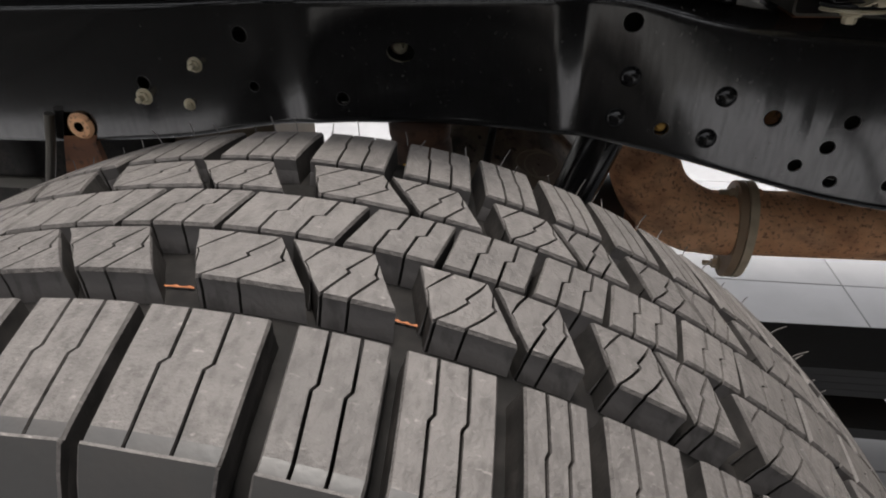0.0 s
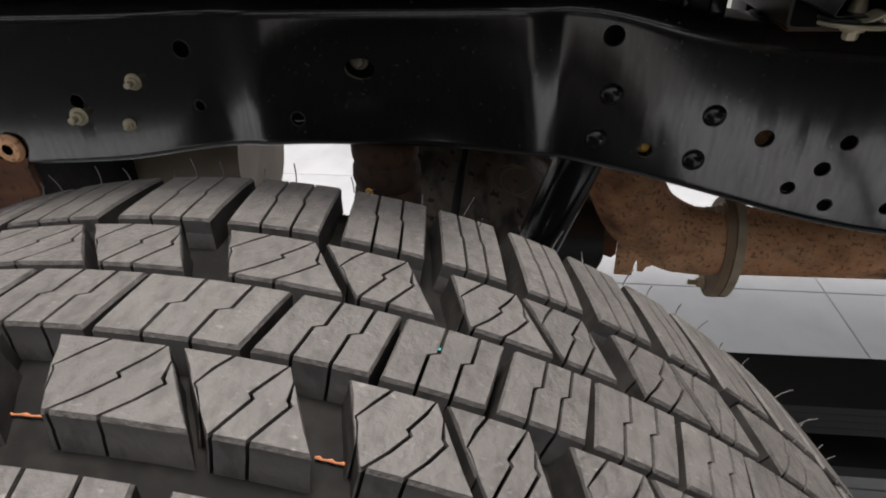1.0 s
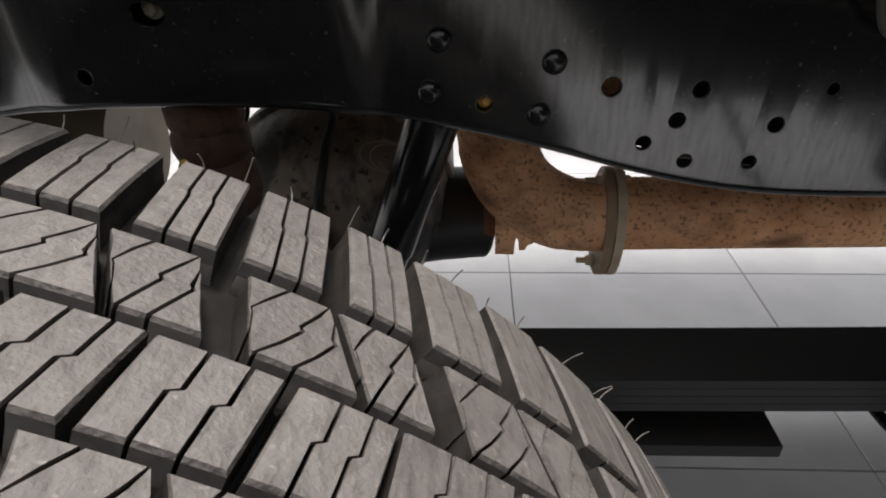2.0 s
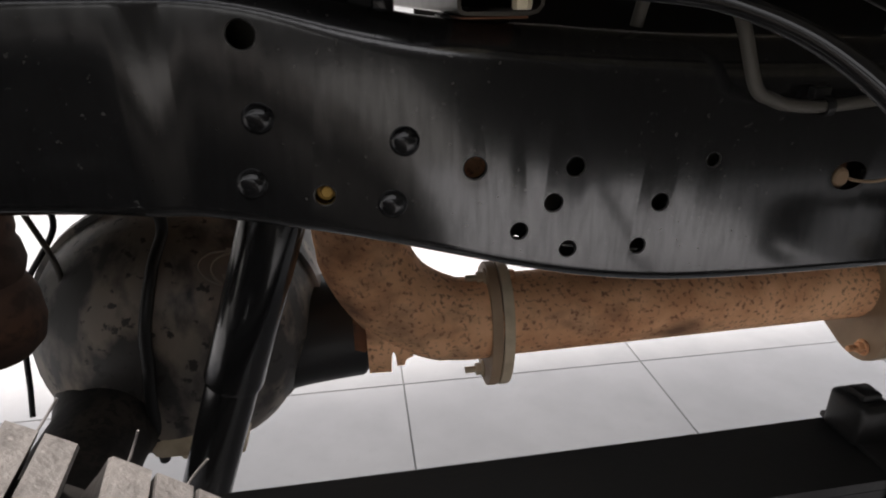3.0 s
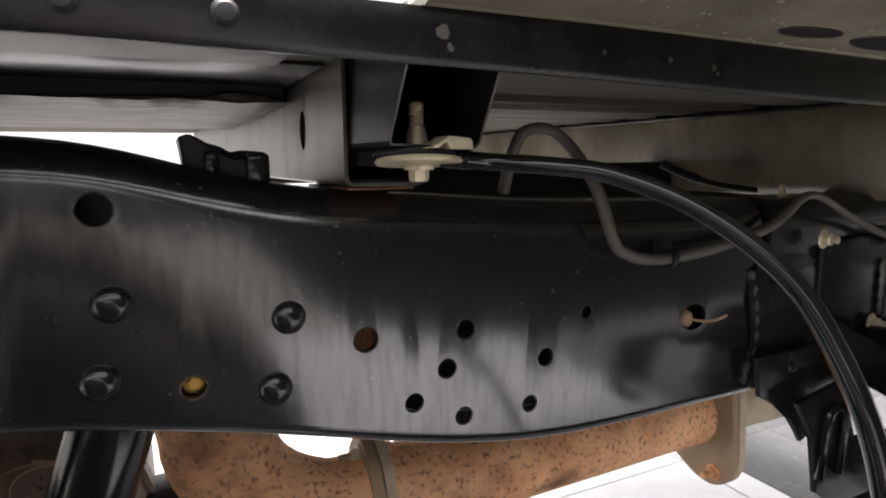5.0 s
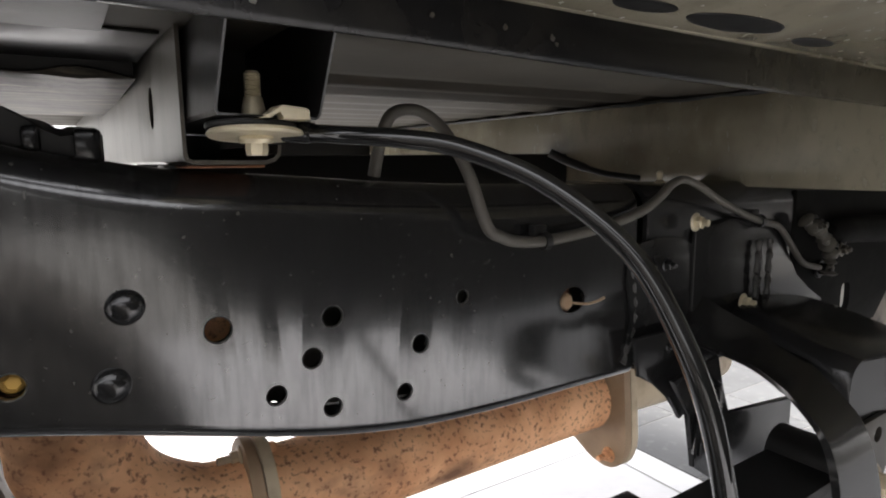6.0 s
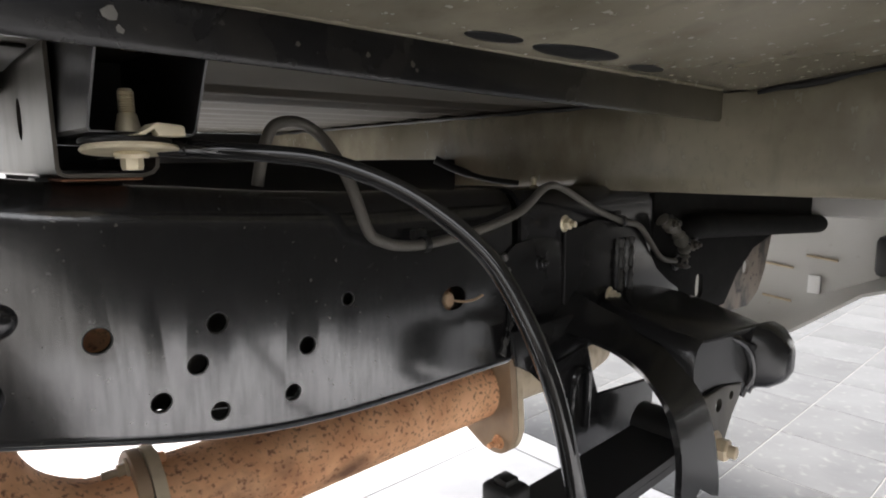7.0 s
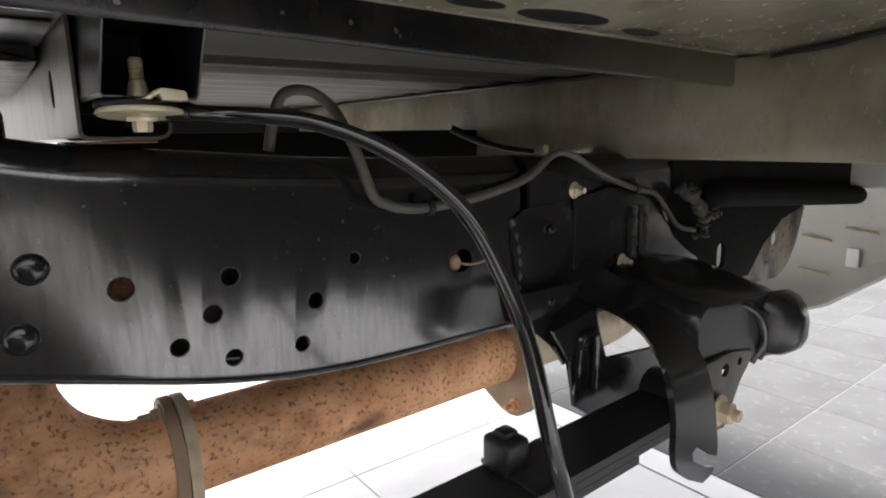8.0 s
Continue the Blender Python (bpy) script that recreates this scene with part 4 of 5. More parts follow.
plate(bm, [(-0.632, 0.0, 0.708), (-0.596, 0.0, 0.706), (-0.592, 0.0, 0.685), (-0.606, 0.0, 0.668), (-0.60, 0.0, 0.64), (-0.625, 0.0, 0.60), (-0.668, 0.0, 0.60), (-0.648, 0.0, 0.66)], (0, 1, 0), 0.008, 0.002)
part("bracket_plate", bm, BROWN_RUST, strut)
bm = bmesh.new()
lathe(bm, [(0.006, 0), (0.015, 0), (0.016, 0.003), (0.013, 0.007), (0.006, 0.007)], (-0.612, 0.0, 0.690), (0, -1, 0), 24)
part("bush", bm, RUST, strut, "rusty ring bush")

# ---- load bed above ----
bed = thing("bed_floor", (0.0, 0.4, 0.885), "dusty corrugated steel floor of the load bed from below", "bed floor")
bm = bmesh.new()
edge = []
y = -0.11
while y < 0.12:
    edge.append((y, 0.8885)); y += 0.03
for k in range(11):
    y0 = 0.12 + 0.082 * k
    edge += [(y0, 0.8885), (y0 + 0.016, 0.894), (y0 + 0.042, 0.894), (y0 + 0.058, 0.8885)]
sheet(bm, [[(x, yy, zz) for yy, zz in edge] for x in (-1.4, -0.8, -0.2, 0.3, 0.804)], 0.0025)
part("corrugated_sheet", bm, BED, bed, smooth=25)

side_beam = thing("side_beam", (0.05, -0.125, 0.862), "dusty black folded side beam along the load bed", "beam")
def beam_z(x):
    return lerp([(-1.2, 0.869), (0.0, 0.868), (0.16, 0.865), (0.34, 0.861), (0.7, 0.857)], x)
def beam_section(x):
    y = -0.141 + 0.024 * max(x - 0.2, 0) / 0.5
    return [(x, y + 0.002, beam_z(x)), (x, y, beam_z(x) + 0.003), (x, y, 0.8865), (x, y + 0.006, 0.8865), (x, y + 0.006, beam_z(x) + 0.003), (x, y + 0.0045, beam_z(x))]
bm = bmesh.new()
loft(bm, [beam_section(x) for x in (-1.2, -0.6, -0.2, 0.0, 0.1, 0.2, 0.3, 0.4, 0.47, 0.5, 0.55, 0.6, 0.65, 0.695)])
part("folded_rail", bm, DUSTY, side_beam)
bm = bmesh.new()
box(bm, (-1.2, -0.111, 0.8835), (0.093, 0.006, 0.8868), 0.0008)
part("inner_flange", bm, SATIN_BLACK, side_beam, "black inner flange of the beam")
bm = bmesh.new()
box(bm, (-1.2, 0.007, 0.8850), (0.121, 0.117, 0.8868), 0.0006)
part("under_skin", bm, SKIN_BLACK, side_beam, "thin glossy dark sheet under the bed floor")
for bx, br in ((-0.19, 0.004), (-0.045, 0.0055), (0.005, 0.004), (0.05, 0.0042)):
    bm = bmesh.new()
    lathe(bm, [(0, -0.002), (br, -0.002), (br * 1.1, 0.001), (br * 0.7, 0.003), (0, 0.0036)], (bx, -0.1415, 0.8775), (0, -1, 0), 18)
    part("rivet", bm, SATIN_BLACK, side_beam)
rnd = random.Random(9)
for bx, bz, br in ((0.128, 0.8775, 0.0035), (0.131, 0.872, 0.0018), (0.244, 0.874, 0.0016), (0.272, 0.872, 0.0018), (0.275, 0.8695, 0.0013), (0.205, 0.875, 0.0013)):
    bm = bmesh.new()
    pts = [(bx + br * rnd.uniform(0.5, 1.1) * math.cos(k), -0.1412, bz + br * rnd.uniform(0.5, 1.2) * math.sin(k)) for k in (0, 0.9, 1.8, 2.7, 3.6, 4.5, 5.4)]
    plate(bm, pts, (0, -1, 0), 0.0006)
    part("paint_chip", bm, GALV, side_beam, "bare metal paint chip")

# crossmember: box along y with an open end
cross = thing("crossmember", (0.155, 0.2, 0.816), "bare steel box crossmember with a black open end", "crossmember")


def yaw(y):
    """The crossmember runs a little askew of the rail."""
    return -0.025 * (y + 0.012)


def inner_box(y, rake=0.0):
    """A sheet channel open upwards; rake: how far its end leans outboard at the top."""
    k, out = yaw(y), []
    for x, z in ((0.1278, 0.839), (0.1293, 0.8368), (0.1768, 0.8356), (0.1785, 0.838), (0.1803, 0.8872), (0.1792, 0.8872), (0.1774, 0.8384), (0.1763, 0.8366), (0.1297, 0.8378), (0.1289, 0.8393), (0.1318, 0.8872), (0.1307, 0.8872)):
        out.append((x + k, y - rake * (z - 0.838), z))
    return out


bm = bmesh.new()
loft(bm, [inner_box(-0.076, 0.55), inner_box(-0.02), inner_box(0.3), inner_box(0.95)])
part("inner_channel", bm, CHANNEL_BLACK, cross, "black painted inner channel", 25)
# black sheets added inside both channels for the darkness of their depth
bm = bmesh.new()
plate(bm, [(0.1308, 0.05, 0.8396), (0.1762, 0.05, 0.8388), (0.1780, 0.05, 0.887), (0.1328, 0.05, 0.887)], (0, 1, 0), 0.002)
part("end_stop", bm, SATIN_BLACK, cross)
bm = bmesh.new()
plate(bm, [(0.1285, 0.12, 0.8175), (0.172, 0.12, 0.8170), (0.176, 0.12, 0.8345), (0.1285, 0.12, 0.8360)], (0, 1, 0), 0.002)
part("end_stop", bm, SATIN_BLACK, cross)


def saddle(y):
    k = yaw(y)
    return [(x + k, y, z) for x, z in ((0.1250, 0.8872), (0.1250, 0.8195), (0.1262, 0.8160), (0.1300, 0.8144), (0.1690, 0.8138), (0.1752, 0.8155), (0.1786, 0.8195), (0.1790, 0.825),
                                       (0.1768, 0.825), (0.1764, 0.8200), (0.1740, 0.8175), (0.1690, 0.8161), (0.1306, 0.8166), (0.1281, 0.8176), (0.1272, 0.8205), (0.1272, 0.8872))]


bm = bmesh.new()
loft(bm, [saddle(y) for y in (-0.0135, 0.0, 0.03, 0.07, 0.3, 0.95)])
body = part("outer_channel", bm, GALV, cross, "bare folded steel channel resting on the rail")
bm = bmesh.new()
loft(bm, [[(x, 0.080 + 0.0085 * math.cos(a), 0.851 + 0.0135 * math.sin(a)) for a in (2 * math.pi * k / 20 for k in range(20))] for x in (0.11, 0.1265)])
cut(body, bm)
bm = bmesh.new()
box(bm, (0.128, -0.010, 0.8122), (0.170, 0.034, 0.8137), 0.0006)
part("packing_strip", bm, BROWN_RUST, cross, "thin rusty packing under the saddle")
bm = bmesh.new()
box(bm, (0.122, 0.036, 0.795), (0.170, 0.066, 0.8139), 0.0006)
part("mount_pad", bm, SATIN_BLACK, cross, "black pad between saddle and rail")

mount_bolt = thing("mount_bolt", (0.150, -0.058, 0.82), "yellowed zinc bolt with a wide washer under the crossmember", "bolt")
bm = bmesh.new()
lathe(bm, [(0, 0.0), (0.0048, 0.0), (0.0054, 0.002), (0.0054, 0.007), (0, 0.007)], (0.152, -0.060, 0.8185), (0, 0, 1), 6)
lathe(bm, [(0, 0.006), (0.0078, 0.006), (0.0085, 0.008), (0.0075, 0.0105), (0, 0.0105)], (0.152, -0.060, 0.8185), (0, 0, 1), 24)
part("bolt_head", bm, ZINC, mount_bolt)
bm = bmesh.new()
lathe(bm, [(0, 0), (0.0225, 0), (0.0235, 0.0012), (0.0225, 0.0028), (0, 0.0030)], (0.152, -0.060, 0.8275), (0.03, 0.10, 1), 40)
part("washer", bm, ZINC, mount_bolt)
bm = bmesh.new()
thread = []
for k in range(10):
    thread += [(0.0042, 0.0165 + 0.0012 * k), (0.0036, 0.0171 + 0.0012 * k)]
lathe(bm, [(0, 0.0), (0.006, 0.0), (0.0060, 0.0095), (0.0045, 0.0165)] + thread + [(0.003, 0.0290), (0, 0.0292)], (0.152, -0.058, 0.8305), (0, 0, 1), 20)
part("threaded_shank", bm, ZINC, mount_bolt)
bm = bmesh.new()
plate(bm, [(x, -0.084, z) for x, z in ((0.146, 0.8352), (0.1525, 0.8368), (0.1570, 0.8412), (0.1590, 0.8416), (0.1700, 0.8405), (0.1715, 0.8395), (0.1718, 0.8350), (0.1585, 0.8350), (0.1575, 0.8395), (0.1530, 0.8356))], (0, 1, 0), 0.016, 0.0006)
part("spring_clip", bm, ZINC, mount_bolt, "folded tan nut clip", 50)
bm = bmesh.new()
lathe(bm, [(0, 0), (0.0215, 0), (0.022, 0.0014), (0.0215, 0.0026), (0, 0.0028)], (0.1505, -0.058, 0.8312), (0.03, 0.08, 1), 36)
box(bm, (0.150, -0.066, 0.8312), (0.186, -0.052, 0.8340), 0.0006)
part("hose_eyelet", bm, SATIN_BLACK, mount_bolt, "black eyelet strap that holds the hose")

# filler strip and rubber pads above the rail
def board_top(x):
    """The ragged upper edge of the board."""
    return 0.8745 + 0.0045 * ease(0.055, 0.08, x) - 0.0042 * ease(0.085, 0.125, x) + 0.0012 * math.sin(31 * x) + 0.0006 * math.sin(83 * x)


strip = thing("filler_strip", (-0.3, 0.25, 0.87), "weathered beige board under the bed floor", "board")
bm = bmesh.new()
rows = []
for k in range(121):
    x = -1.2 + 1.318 * k / 120
    sag = 0.0016 * math.sin(k * 0.9) + 0.0008 * math.sin(k * 2.3)
    rows.append([(x, 0.110, board_top(x)), (x, 0.106, board_top(x) - 0.0016), (x, 0.108, 0.8722 + 0.5 * sag), (x, 0.20, 0.8712 + 0.3 * sag), (x, 0.42, 0.868), (x, 0.43, 0.870), (x, 0.43, 0.878)])
loft(bm, rows)
part("board", bm, STRIP, strip)
# black solid added above the board in place of the gap's shade
bm = bmesh.new()
rows = []
for k in range(121):
    x = -1.2 + 1.318 * k / 120
    sag = 0.0016 * math.sin(k * 0.9) + 0.0008 * math.sin(k * 2.3)
    rows.append([(x, 0.118, board_top(x) + 0.0003), (x, 0.118, 0.8868), (x, 0.42, 0.8868), (x, 0.42, 0.8784)])
loft(bm, rows)
part("packing", bm, SATIN_BLACK, strip, "black fill for the shaded gap between board and bed floor")
pad = thing("rubber_pad", (0.065, 0.05, 0.82), "black moulded rubber pad on the rail", "rubber pad")
bm = bmesh.new()
loft(bm, [[(0.042, y, 0.823), (0.039, y, 0.8445), (0.045, y, 0.8465), (0.053, y, 0.842), (0.063, y, 0.8395 - dip), (0.070, y, 0.835 - dip), (0.075, y, 0.837 - dip), (0.087, y, 0.836), (0.0905, y, 0.832), (0.0905, y, 0.813), (0.06, y, 0.815)] for y, dip in ((0.03, 0.006), (0.034, 0.004), (0.045, 0.0), (0.064, 0.0), (0.068, 0.0))])
bmesh.ops.bevel(bm, geom=list(bm.edges), offset=0.0012, segments=1, affect="EDGES")
part("pad_body", bm, SATIN_BLACK, pad)
bm = bmesh.new()
box(bm, (0.076, 0.024, 0.8135), (0.0895, 0.034, 0.8345), 0.002)
part("pad_rib", bm, GLOSS_BLACK, pad)
bm = bmesh.new()
box(bm, (0.052, 0.025, 0.8185), (0.061, 0.034, 0.8365), 0.003)
part("pad_rib", bm, GLOSS_BLACK, pad)

# rear sill across the tail and the panel outboard of the beam
outer = thing("wheelhouse_panel", (0.4, -0.4, 0.89), "dusty olive grey wheelhouse panel beside the side beam", "body panel")
bm = bmesh.new()
def under(x, y):
    z = (0.8885 if y < -0.126 else 0.8905) + 0.06 * (max(-0.145 - y, 0) / 0.45) + (0.014 * math.sin(6.5 * (x - 0.1)) + 0.005 * math.sin(21 * x + 11 * y) + 0.003 * math.sin(37 * x - 19 * y)) * (max(-0.145 - y, 0) / 0.45)
    for cx, cy, rx, ry in ((0.25, -0.27, 0.06, 0.03),):
        d = ((x - cx) / rx) ** 2 + ((y - cy) / ry) ** 2
        z += 0.006 * max(1 - d, 0) ** 0.5 if d < 1 else 0
    return z
PANEL_EDGE = [(0.12, -0.155), (0.18, -0.17), (0.22, -0.25), (0.27, -0.61), (0.9, -0.61)]
sheet(bm, [[(x, y, under(x, y)) for y in [-0.100 + (lerp(PANEL_EDGE, x) + 0.100) * k / 41 for k in range(42)]] for x in [0.12 + 0.0145 * k for k in range(47)]], 0.003)
part("under_panel", bm, OLIVE, outer, smooth=60)
for ox, oy, ra, rb in ((0.318, -0.158, 0.022, 0.006), (0.396, -0.157, 0.042, 0.010), (0.489, -0.151, 0.022, 0.006)):
    bm = bmesh.new()
    loft(bm, [[(ox + k * ra * math.cos(a) - 0.3 * k * rb * math.sin(a), oy + k * rb * math.sin(a), under(ox + ra * k * math.cos(a), oy + rb * k * math.sin(a)) + dz) for a in (2 * math.pi * j / 28 for j in range(28))] for k, dz in ((1.02, -0.0016), (1.0, -0.0021), (0.96, -0.0022), (0.5, -0.0021))])
    part("oval_hole", bm, SATIN_BLACK, outer, "dark oval opening in the panel")
bm = bmesh.new()
tube(bm, [(0.12 + 0.0145 * k, -0.1425 + 0.024 * max(-0.08 + 0.0145 * k, 0) / 0.5, 0.8878) for k in range(40)], 0.0016, 6)
part("seam_lip", bm, OLIVE, outer, "thin dusty seam along the beam")
# unseen flap above the tyre, added to cut the light from overhead
bm = bmesh.new()
rows = []
for k in range(31):
    x = -0.10 - 0.76 * k / 30
    rows.append([(x, y, 0.8905 + 0.055 * ease(-0.148, -0.22, y) - 0.2 * ease(-0.45, -0.86, x)) for y in [-0.146 - 0.0115 * j for j in range(13)]])
sheet(bm, rows, 0.003)
part("wheelhouse_flap", bm, MATT_BLACK, outer, "unseen dark flap added above the tyre to block sky light", 60)
sill = thing("rear_sill", (0.74, 0.2, 0.78), "olive grey pressed rear sill across the tail of the load bed", "sill")
bm = bmesh.new()
def sill_section(y):
    top = 0.8868 if y > -0.14 else under(0.72, y) - 0.0015
    back = 0.915 if y > -0.14 else top
    return [(0.716, y, top), (0.7105, y, top - 0.012), (0.709, y, 0.850), (0.709, y, 0.800), (0.709, y, 0.7835), (0.711, y, 0.7815), (0.722, y, 0.781), (0.80, y, 0.780), (0.83, y, 0.79), (0.83, y, back), (0.806, y, back), (0.806, y, top)]
loft(bm, [sill_section(y) for y in [-0.60 + 0.02 * k for k in range(23)] + [-0.141, -0.139, 0.1, 0.5, 1.0]])
part("sill_body", bm, OLIVE, sill, smooth=50)
# black beads stand in for the shade in the joints above the sill
bm = bmesh.new()
tube(bm, [(0.7085, -0.146 - 0.02 * k, under(0.71, -0.146 - 0.02 * k) - 0.0045 + 0.0012 * math.sin(k * 1.7)) for k in range(23)], [0.0022 + 0.0016 * max(math.sin(k * 0.8), 0) for k in range(23)], 8)
part("dark_joint", bm, SATIN_BLACK, sill, "black bead drawing the shaded joint between panel and sill")
bm = bmesh.new()
tube(bm, [(0.7085, -0.10 + 0.04 * k, 0.8835) for k in range(27)], [0.0016 + 0.0018 * (k % 2) for k in range(27)], 8)
part("dark_joint", bm, SATIN_BLACK, sill, "black bead drawing the shaded joint between bed floor and sill")
# hidden slab added behind the sill to keep sun and sky off the tail
bm = bmesh.new()
box(bm, (0.832, -0.62, 0.805), (1.60, 1.0, 0.84), 0.006)
part("rear_shelf", bm, OLIVE, sill)
# bedside skin with its round wheel opening
ARCH = [(-0.90, 0.36), (-0.72, 0.42), (-0.68, 0.60), (-0.60, 0.76), (-0.48, 0.88), (-0.35, 0.93), (-0.02, 0.93), (0.09, 0.86), (0.17, 0.75), (0.23, 0.65), (0.28, 0.57), (0.34, 0.505), (0.43, 0.465), (0.55, 0.445), (0.8, 0.44)]
bedside = thing("bedside", (0.8, -0.66, 0.45), "grey primed bedside with a round wheel opening", "body panel")
bm = bmesh.new()
rows = []
for x in [-1.6, -1.2, -0.95] + [-0.8 + 0.018 * k for k in range(62)] + [0.5, 0.8, 1.1, 1.4, 1.75]:
    low = soft(ARCH, x, 0.02)
    rows.append([(x, -0.650 - 0.022 * ease(0, 1, u) + 0.01 * u * u, low + (1.0 - low) * u) for u in (0, 0.1, 0.25, 0.5, 0.75, 1)])
sheet(bm, rows, 0.004)
part("outer_skin", bm, BODY, bedside)
inner_beam = thing("inner_beam", (0.45, 0.34, 0.76), "black inner bed beam above the rail", "beam")
bm = bmesh.new()
box(bm, (0.1975, 0.30, 0.66), (0.708, 0.36, 0.822), 0.003)
box(bm, (0.60, 0.305, 0.66), (0.92, 0.355, 0.7785), 0.003)
part("beam_body", bm, SATIN_BLACK, inner_beam)

far_beam = thing("far_beam", (0.4, 0.99, 0.80), "black far side beam under the load bed", "beam")
bm = bmesh.new()
box(bm, (0.2, 0.98, 0.78), (0.806, 1.0, 0.8865), 0.003)
part("beam_web", bm, SATIN_BLACK, far_beam)

# ---- black hose and grey wiring loom ----
hose = thing("hose", (0.4, -0.14, 0.60), "glossy black rubber hose arching down from the crossmember", "hose")
line = smooth_path([(0.150, -0.059, 0.8325), (0.162, -0.059, 0.8315), (0.173, -0.064, 0.830), (0.188, -0.083, 0.828), (0.208, -0.101, 0.826), (0.235, -0.117, 0.821), (0.266, -0.143, 0.804), (0.291, -0.170, 0.776), (0.303, -0.188, 0.746), (0.312, -0.207, 0.699), (0.327, -0.213, 0.632), (0.360, -0.199, 0.567), (0.390, -0.185, 0.505), (0.405, -0.165, 0.455), (0.40, -0.10, 0.44), (0.38, -0.03, 0.46)], 8)
bm = bmesh.new()
tube(bm, line, [0.0024 if k < 8 else 0.0024 + 0.0022 * ease(8, 18, k) + 0.0009 * ease(20, 70, k) for k in range(len(line))], 20)
part("hose_tube", bm, HOSE, hose)
bm = bmesh.new()
tube(bm, line[10:20], [0.0042] + [0.0056] * 8 + [0.0050], 18)
part("crimp_sleeve", bm, GLOSS_BLACK, hose, "short black crimp sleeve")
loom = thing("wiring_loom", (0.4, -0.01, 0.75), "grey taped wiring loom clipped along the rail", "cable")
bm = bmesh.new()
loom_line = (smooth_path([(0.262, 0.036, 0.804), (0.264, 0.034, 0.818), (0.268, 0.032, 0.835), (0.275, 0.031, 0.848), (0.289, 0.030, 0.852), (0.303, 0.027, 0.848), (0.314, 0.018, 0.834), (0.318, -0.004, 0.806), (0.329, -0.012, 0.767), (0.342, -0.012, 0.758), (0.358, -0.012, 0.753), (0.39, -0.010, 0.751), (0.451, -0.006, 0.756), (0.506, -0.004, 0.767), (0.530, -0.004, 0.778), (0.548, -0.004, 0.790), (0.566, -0.004, 0.794), (0.59, -0.004, 0.787), (0.638, -0.004, 0.766), (0.70, -0.002, 0.746), (0.742, 0.0, 0.737), (0.77, 0.0, 0.715), (0.80, 0.0, 0.69), (0.84, 0.0, 0.68)], 6))
tube(bm, loom_line, [0.0046 - 0.0010 * ease(80, 100, k) for k in range(len(loom_line))], 14)
part("loom_tube", bm, LOOM, loom)
for cx, cy, cz in ((0.387, -0.010, 0.751), (0.700, -0.002, 0.746)):
    bm = bmesh.new()
    lathe(bm, [(0.0058, -0.003), (0.0072, -0.003), (0.0072, 0.003), (0.0058, 0.003)], (cx, cy, cz), (1, 0, 0.05), 18)
    box(bm, (cx - 0.007, cy + 0.004, cz + 0.004), (cx + 0.006, cy + 0.012, cz + 0.012), 0.001)
    part("cable_clip", bm, SATIN_BLACK, loom, "small black clip band")
bm = bmesh.new()
tube(bm, smooth_path([(0.797, 0.0, 0.742), (0.808, -0.004, 0.733), (0.826, -0.003, 0.727), (0.838, -0.006, 0.712), (0.852, -0.003, 0.704), (0.862, -0.002, 0.688), (0.860, 0.0, 0.668)], 6),
     [0.0065 + 0.0035 * math.sin(k * 1.3) * math.sin(k * 0.37 + 1) + 0.0015 * math.sin(k * 2.9) for k in range(37)], 14)
part("loom_plug", bm, LOOM, loom, "mottled grey dirt-caked plug at the loom's end")
for bx, bz, br in ((0.812, 0.733, 0.006), (0.872, 0.700, 0.008)):
    hex_bolt("plug_bolt", (bx, -0.008, bz), (0.1, -1, 0.1), br, loom, GALV, 0.004)
pin = thing("clip_pin", (0.597, 0.048, 0.787), "cream plastic clip pin on the rail", "clip")
bm = bmesh.new()
lathe(bm, [(0, 0), (0.005, 0), (0.005, 0.003), (0.0028, 0.005), (0.0034, 0.012), (0.002, 0.014), (0, 0.0142)], (0.597, 0.048, 0.787), (0, 0, 1), 16)
part("pin_body", bm, ZINC, pin)
lever = thing("release_lever", (0.55, 0.15, 0.79), "black release lever above the rail", "lever")
bm = bmesh.new()
tube(bm, smooth_path([(0.550, 0.165, 0.822), (0.570, 0.15, 0.810), (0.60, 0.13, 0.798), (0.64, 0.11, 0.791)], 5), [0.005] * 8 + [0.0035] * 8, 12)
part("lever_arm", bm, SATIN_BLACK, lever)

# ---- tail: brackets, bumper ----
tail_bracket = thing("tail_bracket", (0.95, 0.0, 0.6), "gloss black tail bracket with slotted holes", "bracket")
bm = bmesh.new()
plate(bm, [(0.80, 0.012, 0.775), (1.42, 0.012, 0.752), (1.46, 0.012, 0.735), (1.46, 0.012, 0.70), (1.22, 0.012, 0.685), (1.13, 0.012, 0.668), (1.07, 0.012, 0.632), (1.03, 0.012, 0.585), (0.80, 0.012, 0.585)], (0, 1, 0), 0.007, 0.002)
slab_black = part("bracket_plate", bm, MATT_BLACK, tail_bracket)
bm = bmesh.new()
loft(bm, [[(0.939 + 0.012 * math.copysign(abs(math.cos(a)) ** 0.6, math.cos(a)), y, 0.629 + 0.019 * math.copysign(abs(math.sin(a)) ** 0.6, math.sin(a))) for a in (2 * math.pi * k / 20 for k in range(20))] for y in (0.0, 0.03)])
cut(slab_black, bm)
bm = bmesh.new()
tube(bm, smooth_path([(0.875, 0.012, 0.712), (0.90, 0.004, 0.722), (1.10, 0.0, 0.709), (1.36, 0.0, 0.690), (1.44, 0.004, 0.683)], 5), [0.008, 0.012, 0.015, 0.017] + [0.018] * 14 + [0.017, 0.013, 0.006], 16)
part("rolled_edge", bm, MATT_BLACK, tail_bracket)
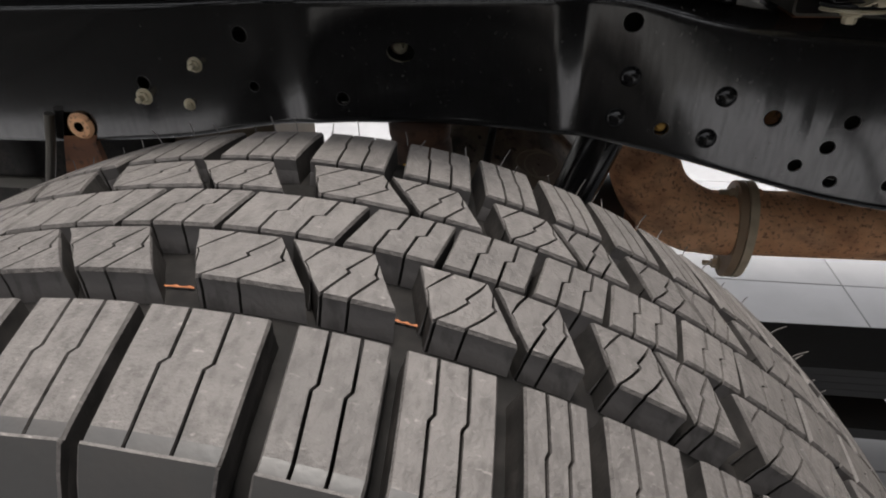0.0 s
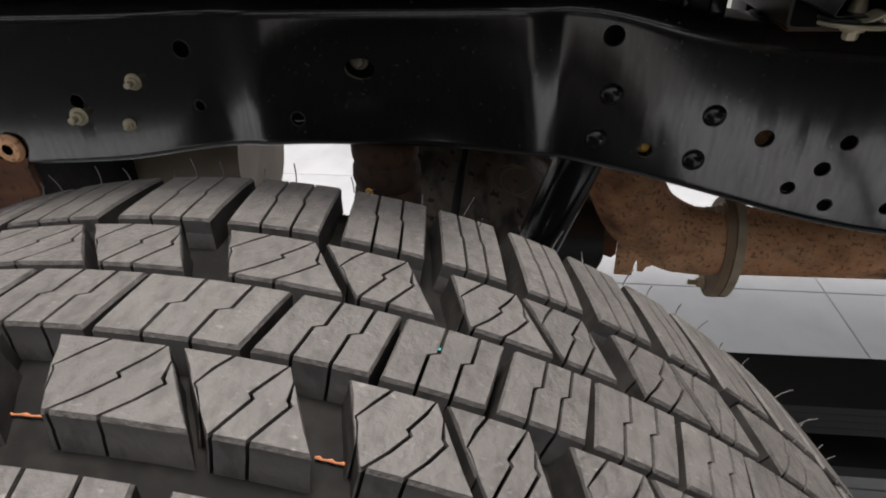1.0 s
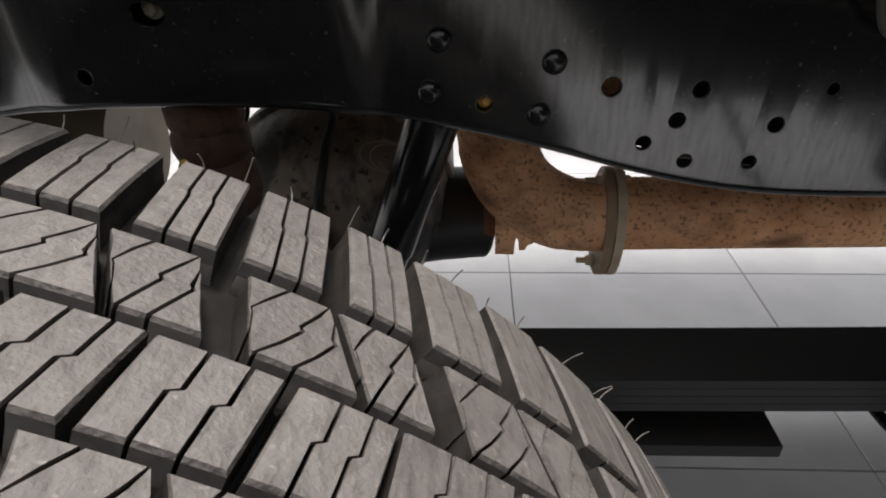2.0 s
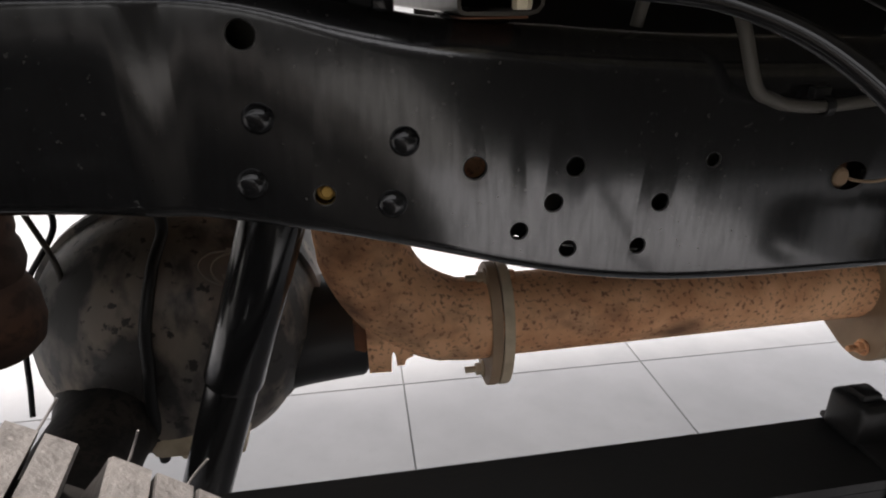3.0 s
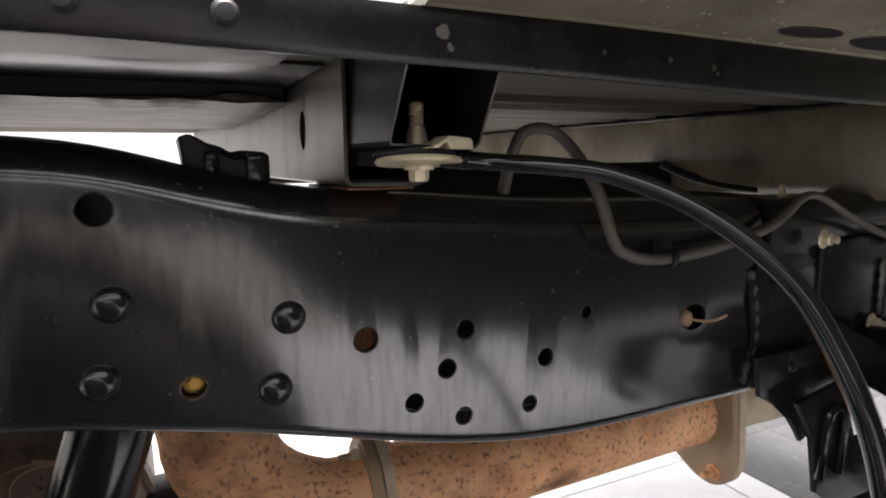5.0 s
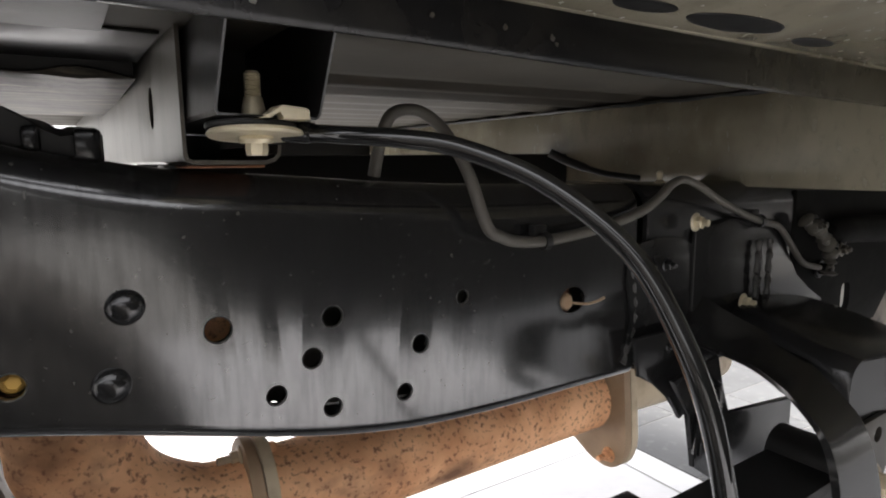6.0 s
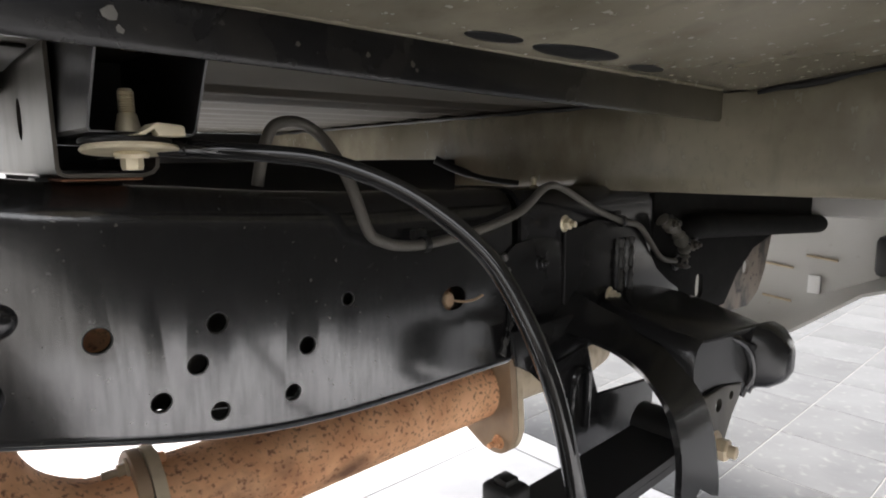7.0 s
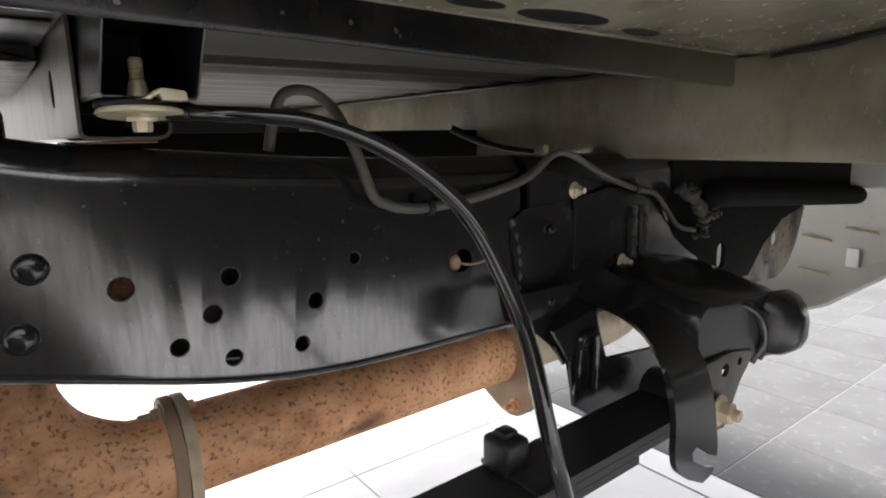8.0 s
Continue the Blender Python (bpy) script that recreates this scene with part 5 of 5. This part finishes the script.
for bx, bz in ((0.838, 0.732), (0.886, 0.708), (0.86, 0.675)):
    hex_bolt("nut", (bx, 0.010, bz), (0, -1, 0), 0.011, tail_bracket, SATIN_BLACK, 0.006)
bm = bmesh.new()
box(bm, (0.84, 0.020, 0.742), (1.40, 0.5, 0.7795), 0.004)
part("top_block", bm, SATIN_BLACK, tail_bracket, "black block under the rear sill")
bm = bmesh.new()
plate(bm, [(1.07, 0.03, 0.69), (1.26, 0.03, 0.675), (1.235, 0.03, 0.61), (1.21, 0.03, 0.575), (1.17, 0.03, 0.555), (1.05, 0.03, 0.560)], (0, 1, 0), 0.005, 0.002)
grey = part("side_plate", bm, DIRT_IRON, tail_bracket, "mottled dark plate with a round hole")
bm = bmesh.new()
lathe(bm, [(0, -0.02), (0.013, -0.02), (0.013, 0.03), (0, 0.03)], (1.150, 0.03, 0.628), (0, 1, 0), 20)
cut(grey, bm)
bumper = thing("rear_bumper", (1.6, 0.0, 0.45), "pale grey rear bumper seen from its inner side", "bumper")
bm = bmesh.new()
rows = []
for k in range(27):
    y = 0.75 - 1.03 * k / 26
    lift = 0.8 * max(0.06 - y, 0) - 1.1 * max(-0.08 - y, 0) ** 1.3
    rows.append([(1.50 - 0.10 * max(-y, 0), y, 0.70), (1.53 - 0.10 * max(-y, 0), y, 0.60 + 0.2 * lift), (1.53, y, 0.50 + 0.6 * lift), (1.50, y, 0.462 + lift * 0.9), (1.42, y, 0.438 + lift)])
sheet(bm, rows, 0.006)
part("bumper_shell", bm, BUMPER, bumper, smooth=50)
bm = bmesh.new()
box(bm, (1.45, -0.26, 0.585), (1.55, -0.088, 0.665), 0.012)
part("end_cap", bm, SATIN_BLACK, bumper, "dark plastic bumper end")
bm = bmesh.new()
box(bm, (1.405, -0.6, 0.70), (1.56, 0.8, 0.785), 0.012)
part("bumper_beam", bm, BUMPER, bumper)
for y0, z0 in ((0.105, 0.575), (0.105, 0.50), (0.02, 0.60)):
    bm = bmesh.new()
    tube(bm, [(1.52, y0 + 0.03, z0 + 0.004), (1.52, y0 - 0.03, z0 - 0.002)], 0.003, 8)
    part("clip_wire", bm, TAN_STEEL, bumper, "thin brown clip wire")
bm = bmesh.new()
box(bm, (1.519, 0.020, 0.522), (1.524, 0.044, 0.562), 0.001)
part("label", bm, WALL, bumper, "small blank white sticker")

# ---- white walls far off, closing the yard ----
for wname, lo_, hi_ in (("wall_north", (-14, 9.0, -0.004), (16, 9.2, 3.6)), ("wall_east", (12.0, -12, -0.004), (12.2, 9.0, 3.6)), ("wall_west", (-12.2, -12, -0.004), (-12.0, 9.0, 3.6))):
    bm = bmesh.new()
    box(bm, lo_, hi_)
    tagged(part(wname, bm, WALL), "plain white painted wall", "wall", kind="structure")

# ---- floor pieces ----
tile_mesh = slab(0.5752, 0.5752, TILE, "tile")
for i in range(-5, 2):
    for j in range(-3, 8):
        t = part("tile", tile_mesh, None, floor)
        t.location = (0.128 + 0.577 * (i + 0.5) - 0.0, 0.765 + 0.577 * (j - 1.5), 0.0)
bm = bmesh.new()
box(bm, (1.286, -2.4, -0.03), (1.376, 3.5, 0.0), 0.0015, 1)
part("threshold_strip", bm, TILE, floor)
paver_mesh = slab(0.2825, 0.2825, PAVER, "paver")
for i in range(11):
    for j in range(-8, 12):
        t = part("paver", paver_mesh, None, floor)
        t.location = (1.38 + 0.1425 + 0.285 * i, -0.066 + 0.285 * (j + 0.5), 0.0)
